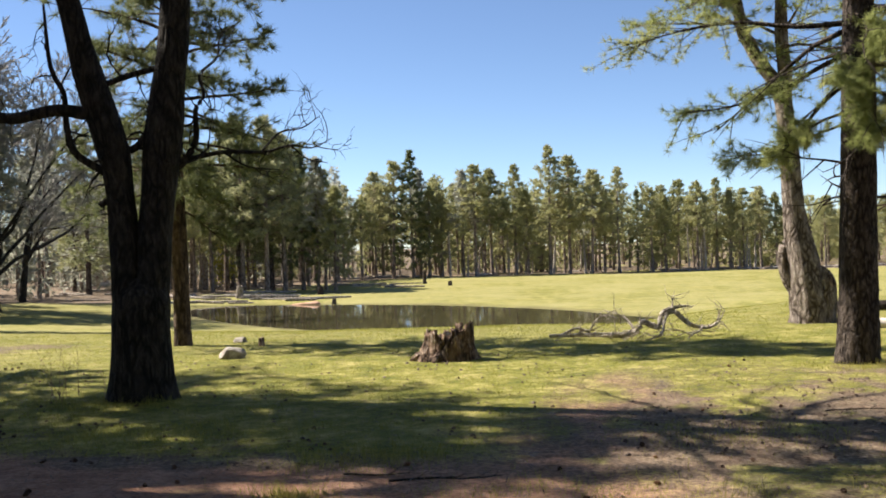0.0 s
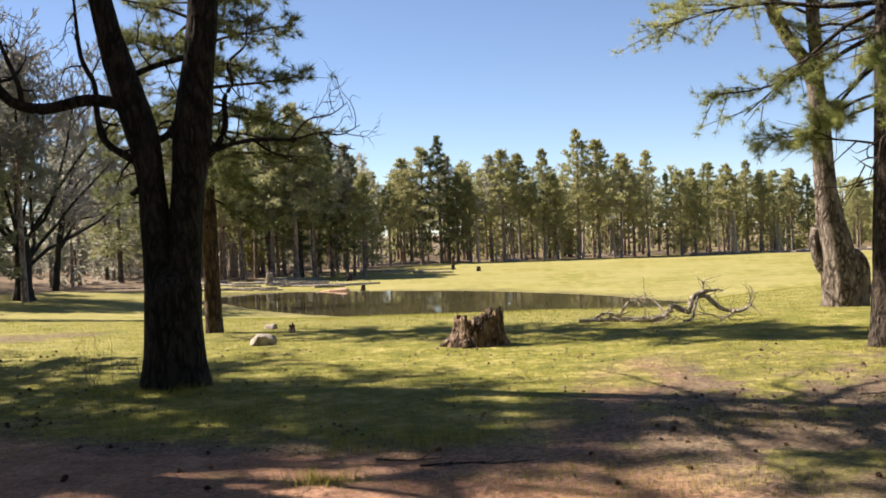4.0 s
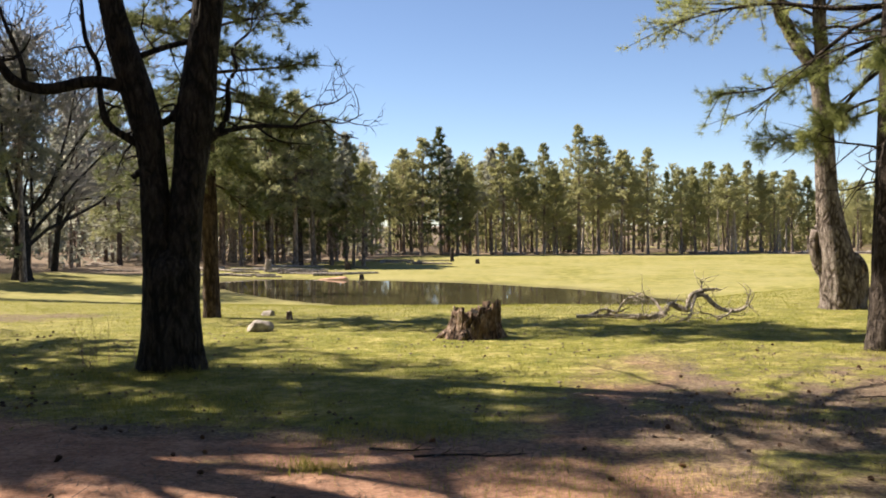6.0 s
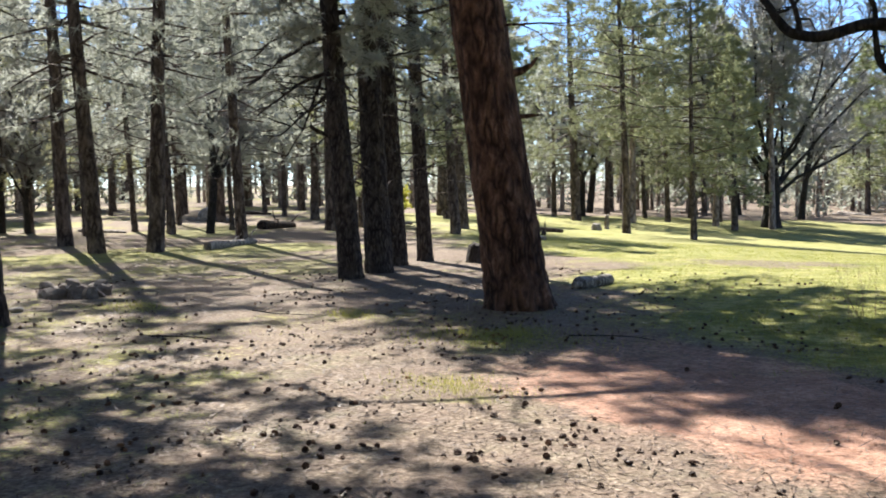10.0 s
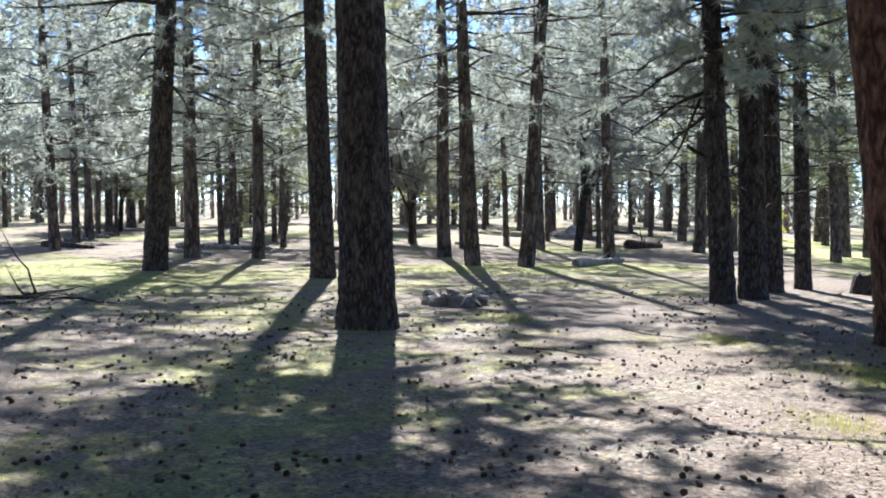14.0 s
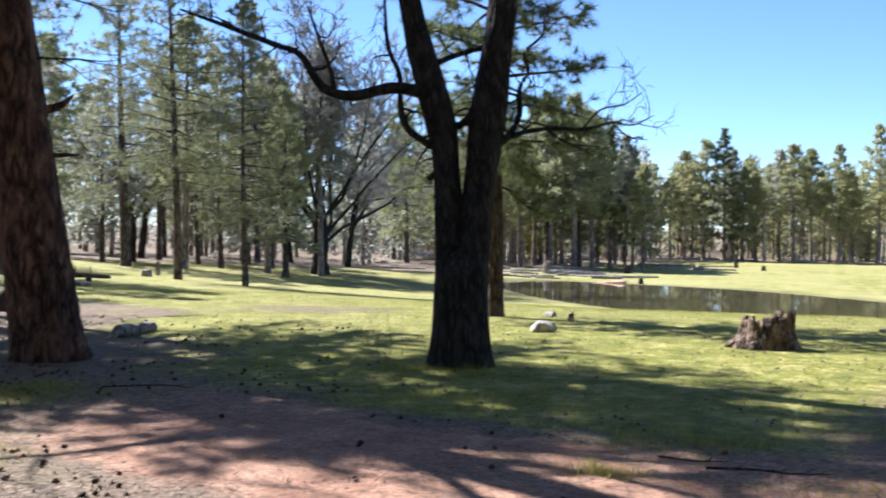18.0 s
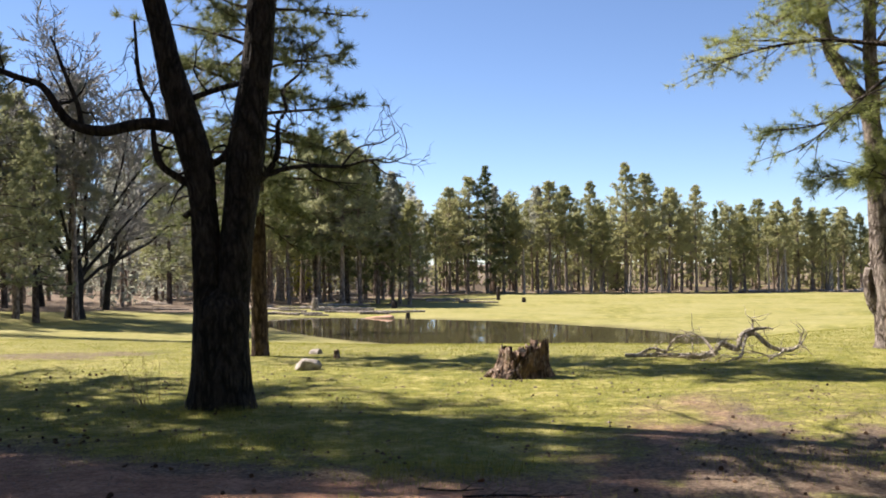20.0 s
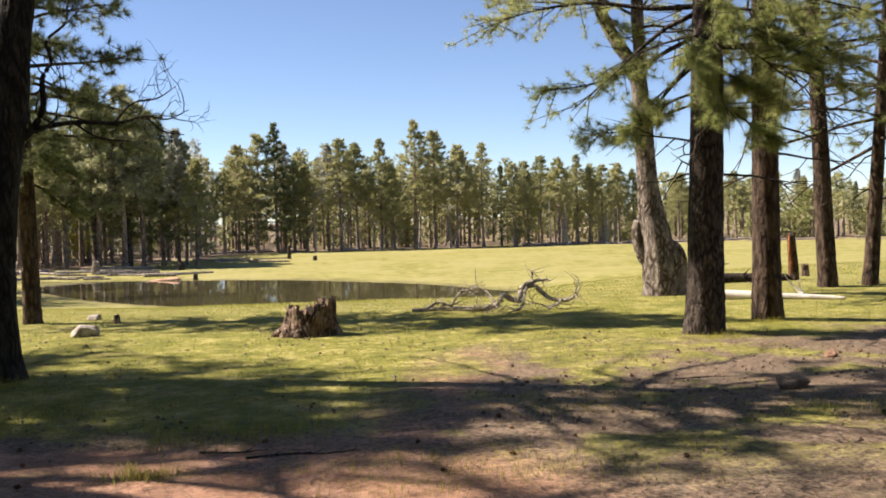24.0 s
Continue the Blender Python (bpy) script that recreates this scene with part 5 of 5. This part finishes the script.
def dead_branch():
    ob = thing("fallen_branch", 3.33, 17.25, "twisted bleached dead branch lying in the grass by the pond", "branch")
    arms = [
        [(-1.6, .3, .05, .035), (-.93, .18, .06, .045), (-.42, .08, .05, .06), (-.19, .04, .10, .06), (-.09, .02, .26, .055), (.05, -.01, .21, .06), (.19, -.04, .19, .06), (.22, -.04, .38, .055), (.38, -.07, .48, .05), (.61, -.12, .52, .02), (.7, -.14, .5, .006)],
        [(.24, -.05, .40, .05), (.43, -.08, .42, .045), (.56, -.11, .30, .05), (.7, -.14, .20, .04), (.93, -.18, .16, .035), (1.07, -.21, .24, .02), (1.16, -.23, .5, .005)],
        [(-1.4, .27, .06, .03), (-1.16, .23, .17, .025), (-.98, .19, .13, .022), (-.82, .16, .16, .006)],
        [(-.95, .18, .1, .02), (-.81, .16, .32, .018), (-.64, .13, .38, .014), (-.46, .09, .31, .004)],
        [(.38, -.07, .46, .02), (.4, -.08, .58, .012), (.39, -.08, .68, .003)],
        [(.3, -.1, .4, .03), (.2, -.3, .25, .025), (.1, -.55, .1, .02), (-.15, -.7, .04, .005)],
        [(.85, -.18, .2, .025), (.75, -.5, .16, .02), (.5, -.75, .08, .006)],
        [(.95, -.2, .18, .02), (1.15, .05, .2, .016), (1.3, .1, .4, .004)],
        [(-.2, .05, .12, .03), (-.3, .3, .3, .02), (-.5, .4, .42, .005)]]
    rng, tw = np.random.default_rng(33), []
    for pts in arms:
        pts = [(a, b, c, r * 0.78 + 0.002) for a, b, c, r in pts]
        p = spline(pts, 4)
        part("limb", mesh_of("limb", *stem(pts, 10, .16, 3, 5), WOOD_PALE), ob)
        for k in range(2, len(p), 1):
            tw.append(tube(limb_path(rng, p[k, :3], (p[k, :3] - p[k - 2, :3]) * 5 + rng.normal(0, .7, 3) * (1, .6, .5), rng.uniform(.12, .45), .007, .6, 6), 4))
    for k in range(46):
        u = rng.uniform(0, 1)
        tw.append(tube(limb_path(rng, (-1.5 + 2.5 * u, .25 - .45 * u + rng.normal(0, .12), .03 + .1 * rng.uniform()), rng.normal(0, 1, 3) * (1.2, .7, .35) + (-.3, 0, .1), rng.uniform(.3, .8), .009, .5, 7, .2), 4))
    tagged(part("twig_tangle", mesh_of("twig_tangle", *merge(tw), WOOD_PALE), ob), kind="stuff")


dead_branch()


def earth_bank():
    ob = thing("earth_bank", -8.0, 59.3, "bare reddish earth bank at the pond's far shore", "earth bank")
    mat, nt, bsdf = material("bank_earth", 0.95)
    nt.links.new(ramp(nt, noise_tex(nt, 5.0, 5.0), [(0.3, (0.3, 0.16, 0.11)), (0.7, (0.58, 0.38, 0.28))]), bsdf.inputs["Base Color"])
    part("mound", mesh_of("mound", *stem([(-1.1, .2, -.08, .04), (-.6, .1, -.05, .11), (0, 0, -.03, .15), (.6, -.1, -.03, .2), (.9, -.15, -.05, .05)], 20, .3, 4, 8), mat), ob)


earth_bank()


def leafy_shrub(x, y, tall, label):
    ob = thing("shrub", x, y, label, "shrub")
    rng = np.random.default_rng(int(abs(x * 5)))
    wood, c, w = [], [], []
    for k in range(16):
        b = limb_path(rng, (0, 0, 0), rng.normal(0, .5, 3) + (0, 0, 1.2), tall * rng.uniform(.6, 1.1), .025, .2, 6)
        wood.append(tube(b, 4))
        bough_brushes(rng, b, tall * .8, 14, 3, c, w)
    part("foliage", two_mesh("foliage", wood, tufts(rng, np.vstack(c), np.vstack(w), 5, .14, .12), [BARK_BROWN, LEAF_YELLOW]), ob)


leafy_shrub(-17.6, 84.5, 3.0, "yellow-green young leafy shrub behind the fallen logs")
leafy_shrub(-38.5, 39.5, 1.8, "yellow-green bush in the grove")


def brush_pile():
    ob = thing("brush_pile", -17.5, 2.0, "low tangle of dead dark branches on the forest floor", "branches")
    rng = np.random.default_rng(71)
    for k in range(16):
        b = limb_path(rng, (rng.uniform(-.8, .8), rng.uniform(-.9, .9), .03), rng.normal(0, 1, 3) * (1, 1, .2) + (0, 0, .12), rng.uniform(.6, 1.6), .022, .4, 7)
        b[:, 2] = np.maximum(b[:, 2], .02)
        part("stick", mesh_of("stick", *tube(b, 5), BARK_DARK), ob)


brush_pile()


# ---- small growth and litter ----
def scatter(rng, n, yaw0, yaw1, r0, r1, weight, power=1.0):
    """Places thinned by weight(grass, earth)."""
    yaw, r = rng.uniform(yaw0, yaw1, n), r0 + (r1 - r0) * rng.uniform(0, 1, n) ** power
    x, y = -r * np.sin(np.radians(yaw)), r * np.cos(np.radians(yaw))
    keep = rng.uniform(0, 1, n) < weight(*covers(x, y))
    x, y = x[keep], y[keep]
    dry = shore_distance(x, y) > 0.2
    return x[dry], y[dry]


def blades(name, x, y, rng, tall, width, mat, label, lean=0.45):
    n = len(x)
    z = height(x, y)
    h = tall * rng.uniform(0.5, 1.3, n) * (0.7 + 0.9 * step(0.46, 0.72, fbm(x, y, 0.26, 33, 2)))
    a = rng.uniform(0, 6.283, n)
    w = width * (0.7 + 0.03 * np.hypot(x, y))
    tip = rng.normal(0, lean, (n, 2)) * h[:, None]
    v = np.stack([np.stack([x - w * np.cos(a), y - w * np.sin(a), z - 0.01], 1), np.stack([x + w * np.cos(a), y + w * np.sin(a), z - 0.01], 1), np.stack([x + tip[:, 0], y + tip[:, 1], z + h], 1)], 1).reshape(-1, 3)
    tagged(new(name, mesh_of(name, v, np.arange(3 * n).reshape(-1, 3), mat, False)), label, "grass", kind="stuff")


grow_gen = np.random.default_rng(90)
gx, gy = scatter(grow_gen, 330000, -36, 92, 5, 34, lambda g, e: g ** 1.5, 0.8)
blades("meadow_grass", gx, gy, grow_gen, 0.026, 0.0042, GRASS, "short yellow-green meadow grass", 1.0)
gx, gy = scatter(grow_gen, 60000, -36, 92, 5, 26, lambda g, e: (g > 0.3) * (0.15 + 0.6 * g), 0.9)
clump = (fbm(gx, gy, 0.8, 61) > 0.62) & (np.hypot(gx, gy) < 14)
gx, gy = [gx[clump]], [gy[clump]]
for px, py, size, n in [(-6.7, 8.4, .55, 900), (-5.4, 6.2, .3, 250), (-1.0, 7.0, .16, 220), (-0.6, 8.1, .4, 450), (0.9, 6.7, .6, 500), (-12.2, 7.6, .3, 200), (-9.2, 8.7, .2, 120), (-3.6, 11.2, .5, 500), (5.1, 12.7, .4, 300), (6.4, 13.8, .35, 250), (2.2, 8.6, .5, 350), (4.2, 8.0, .5, 300), (-2.6, 9.2, .6, 500), (-12.2, 5.2, .4, 160)]:
    gx.append(px + grow_gen.normal(0, size, 3 * n))
    gy.append(py + grow_gen.normal(0, size * .6, 3 * n))
gx, gy = np.concatenate(gx), np.concatenate(gy)
blades("tall_grass", gx, gy, grow_gen, 0.06, 0.0026, GRASS, "taller tufts of fresh grass", 0.3)
gx, gy = scatter(grow_gen, 130000, -36, 95, 4.5, 24, lambda g, e: (1 - 0.8 * g) * (1 - 0.6 * e), 0.8)


def lying(name, x, y, rng, long, width, mat, label, up=0.012):
    n = len(x)
    z = height(x, y) + up * rng.uniform(0.4, 1.4, n)
    a, l = rng.uniform(0, 6.283, n), long * rng.uniform(0.4, 1.3, n)
    dx, dy, w = np.cos(a), np.sin(a), width * rng.uniform(0.5, 1.3, n)
    v = np.stack([np.stack([x - dy * w, y + dx * w, z], 1), np.stack([x + dy * w, y - dx * w, z], 1), np.stack([x + dx * l, y + dy * l, z + rng.uniform(0, 0.02, n)], 1)], 1).reshape(-1, 3)
    tagged(new(name, mesh_of(name, v, np.arange(3 * n).reshape(-1, 3), mat, False)), label, "litter", kind="stuff")


lying("needle_litter", gx, gy, grow_gen, 0.10, 0.006, STRAW, "fallen dry needles and straw")
gx, gy = scatter(grow_gen, 4200, -36, 95, 4.5, 26, lambda g, e: (1 - 0.75 * g) * (1 - 0.7 * e), 0.9)
lying("fallen_twigs", gx, gy, grow_gen, 0.22, 0.005, BARK_DARK, "small fallen twigs", 0.02)


def cone_mesh(seed):
    """An open pine cone lying on its side."""
    rng = np.random.default_rng(seed)
    core = [tube([(-.045, 0, .035, .006), (-.03, 0, .035, .024), (0, 0, .035, .028), (.03, 0, .035, .018), (.05, 0, .035, .003)], 7)]
    v, f = merge(core)
    verts, faces = v.tolist(), f.tolist()
    for k in range(34):
        u = k / 34
        a = k * 2.4
        c = np.array([-.04 + .085 * u, 0, .035])
        q = .018 + .022 * math.sin(math.pi * min(1, u + .12))
        out = np.array([.012, math.cos(a), math.sin(a)])
        side = np.array([0, -math.sin(a), math.cos(a)])
        p = [c + out * q * .4 - side * .008, c + out * q * .4 + side * .008, c + out * q + side * .009 + (.012, 0, 0), c + out * q - side * .009 + (.012, 0, 0)]
        at = len(verts)
        verts += [x.tolist() for x in p]
        faces.append([at, at + 1, at + 2, at + 3])
    return mesh_of("pine_cone", verts, faces, CONE, False)


def cone_material():
    mat, nt, bsdf = material("pine_cone", 0.8)
    nt.links.new(ramp(nt, random_of(nt), [(0.0, (0.04, 0.022, 0.014)), (0.6, (0.10, 0.055, 0.032)), (1.0, (0.24, 0.12, 0.06))]), bsdf.inputs["Base Color"])
    bump(nt, bsdf, noise_tex(nt, 90.0, 3.0), 0.5, 0.004)
    return mat


CONE = cone_material()
CONE_DARK = needle_material("scattered_cones", (0.035, 0.02, 0.013), (0.085, 0.047, 0.028), (0.19, 0.10, 0.05), 0.02)
CONES = [cone_mesh(k) for k in range(3)]
cone_gen = np.random.default_rng(95)
cx, cy = scatter(cone_gen, 900, 24, 95, 4.6, 17, lambda g, e: (1 - 0.7 * g) * (1 - np.minimum(0.97, 1.5 * e)), 0.7)
dx, dy = scatter(cone_gen, 160, -36, 24, 5.5, 15, lambda g, e: (1 - 0.9 * g) * 0.8, 1.0)
for k in range(22):
    yaw, r = cone_gen.uniform(36, 88), cone_gen.uniform(5.6, 11)
    n = int(cone_gen.integers(3, 9))
    cx = np.concatenate([-r * math.sin(radians(yaw)) + cone_gen.normal(0, .16, n), cx])
    cy = np.concatenate([r * math.cos(radians(yaw)) + cone_gen.normal(0, .16, n), cy])
places = list(zip(cx, cy))[:246] + list(zip(dx, dy))[:50]
for k, (x, y) in enumerate(places):
    ob = thing("pine_cone", float(x), float(y), "brown open pine cone on the ground", "pine cone", "pine cones", data=CONES[k % 3])
    big = float(cone_gen.uniform(0.34, 0.55))
    ob.matrix_world = pose(float(x), float(y), on_ground(x, y) - 0.004, float(cone_gen.uniform(-25, 25)), float(cone_gen.uniform(-20, 20)), float(cone_gen.uniform(0, 360))) @ Matrix.Scale(big, 4)


def loose_cones():
    """The uncounted cones further out."""
    rng = np.random.default_rng(98)
    x, y = scatter(rng, 2600, 22, 95, 5.2, 19, lambda g, e: (1 - 0.7 * g) * (1 - np.minimum(0.97, 1.5 * e)), 0.75)
    keep = rng.uniform(0, 1, len(x)) < step(0.40, 0.62, fbm(x, y, 1.3, 83, 3))
    verts, faces, at = [], [], 0
    for a, b in zip(x[keep], y[keep]):
        base = CONES[int(rng.integers(0, 3))]
        m = np.array(pose(a, b, on_ground(a, b) - 0.004, rng.uniform(-25, 25), rng.uniform(-20, 20), rng.uniform(0, 360)) @ Matrix.Scale(rng.uniform(0.36, 0.56), 4))
        co = np.array([v.co for v in base.vertices])
        verts.append(co @ m[:3, :3].T + m[:3, 3])
        faces += [[i + at for i in p.vertices] for p in base.polygons]
        at += len(co)
    tagged(new("loose_cones", mesh_of("loose_cones", np.vstack(verts), faces, CONE_DARK, False)), "many brown pine cones strewn over the litter", "pine cones", kind="stuff")


loose_cones()


def cone_scraps():
    """Torn cone scales and crumbs in the litter."""
    rng = np.random.default_rng(97)
    x, y = scatter(rng, 9000, -36, 95, 4.6, 16, lambda g, e: (1 - 0.75 * g) * (1 - np.minimum(1, 1.6 * e)), 0.8)
    keep = fbm(x, y, 1.1, 71, 3) > 0.47
    x, y = x[keep], y[keep]
    n = len(x)
    ball = np.array([(1, 0, 0), (0, 1, 0), (-1, 0, 0), (0, -1, 0), (0, 0, .8), (0, 0, -.5)], float)
    size = rng.uniform(.007, .021, (n, 1, 1))
    v = ball[None] * size * rng.uniform(.6, 1.5, (n, 1, 3)) + np.stack([x, y, height(x, y) + .006], 1)[:, None]
    f = np.array([(0, 1, 4), (1, 2, 4), (2, 3, 4), (3, 0, 4), (1, 0, 5), (2, 1, 5), (3, 2, 5), (0, 3, 5)])
    f = (f[None] + 6 * np.arange(n)[:, None, None]).reshape(-1, 3)
    tagged(new("cone_scraps", mesh_of("cone_scraps", v.reshape(-1, 3), f, CHIP, False)), "torn cone scales and dark crumbs in the litter", "litter", kind="stuff")


cone_scraps()


def stick(pts, label):
    """A dead stick with a few side twigs, lying on the ground."""
    x0, y0 = pts[0]
    ob = thing("fallen_stick", x0, y0, label, "stick", "sticks on the ground")
    rng = np.random.default_rng(int(abs(x0 * 91 + y0 * 37)))
    z0 = on_ground(x0, y0)
    b = spline([(x - x0, y - y0, on_ground(x, y) - z0 + .008, .009 - .006 * k / (len(pts) - 1)) for k, (x, y) in enumerate(pts)], 4)
    rod = part("stem", mesh_of("stem", *tube(b, 6, .15, 3), BARK_DARK), ob)
    for k in range(2, len(b) - 1, 3):
        q = limb_path(rng, b[k, :3], (*(b[k + 1, :2] - b[k - 1, :2] + rng.normal(0, .12, 2)), .05), rng.uniform(.1, .22), .004, .4, 5, .2)
        q[:, 2] = np.maximum(q[:, 2], .008)
        part("twig", mesh_of("twig", *tube(q, 4), BARK_DARK), rod)


stick([(-.42, 7.36), (-.1, 7.42), (.12, 7.38), (.36, 7.45)], "thin dark stick lying across the road's edge")
stick([(-.75, 7.62), (-.5, 7.55), (-.28, 7.6)], "short dark stick lying in the grass")
stick([(3.4, 9.6), (3.75, 9.68), (4.1, 9.62)], "dead stick lying in the needle litter")
stick([(-6.2, 8.9), (-5.7, 9.15), (-5.3, 9.1)], "dead stick lying in the shade of the leaning pine")
stick([(-9.8, 6.3), (-9.3, 6.55), (-8.7, 6.5)], "dead stick lying among pine cones")
stick([(-10.6, 8.3), (-10.1, 8.25), (-9.6, 8.45)], "bent dead stick lying on the forest floor")


def weeds(x, y, n, tall, label):
    ob = thing("weeds", x, y, label, "plant")
    rng = np.random.default_rng(int(abs(x * 13)))
    for k in range(n):
        b = limb_path(rng, (rng.normal(0, .16), rng.normal(0, .16), -.02), rng.normal(0, .25, 3) + (0, 0, 1), tall * rng.uniform(.5, 1.1), .004, .15, 6)
        pieces = [tube(b, 4)] + [tube(limb_path(rng, b[j, :3], rng.normal(0, .6, 3) + (0, 0, .8), tall * .2, .0025, .3, 4), 3 + 1) for j in (2, 3, 4)]
        part("stalk", mesh_of("stalk", *merge(pieces), STRAW), ob)


weeds(-4.25, 11.75, 9, .75, "thin dry weed stalks beside the forked tree")
weeds(-8.1, 9.6, 4, .4, "dry weed stalks at the foot of the leaning pine")
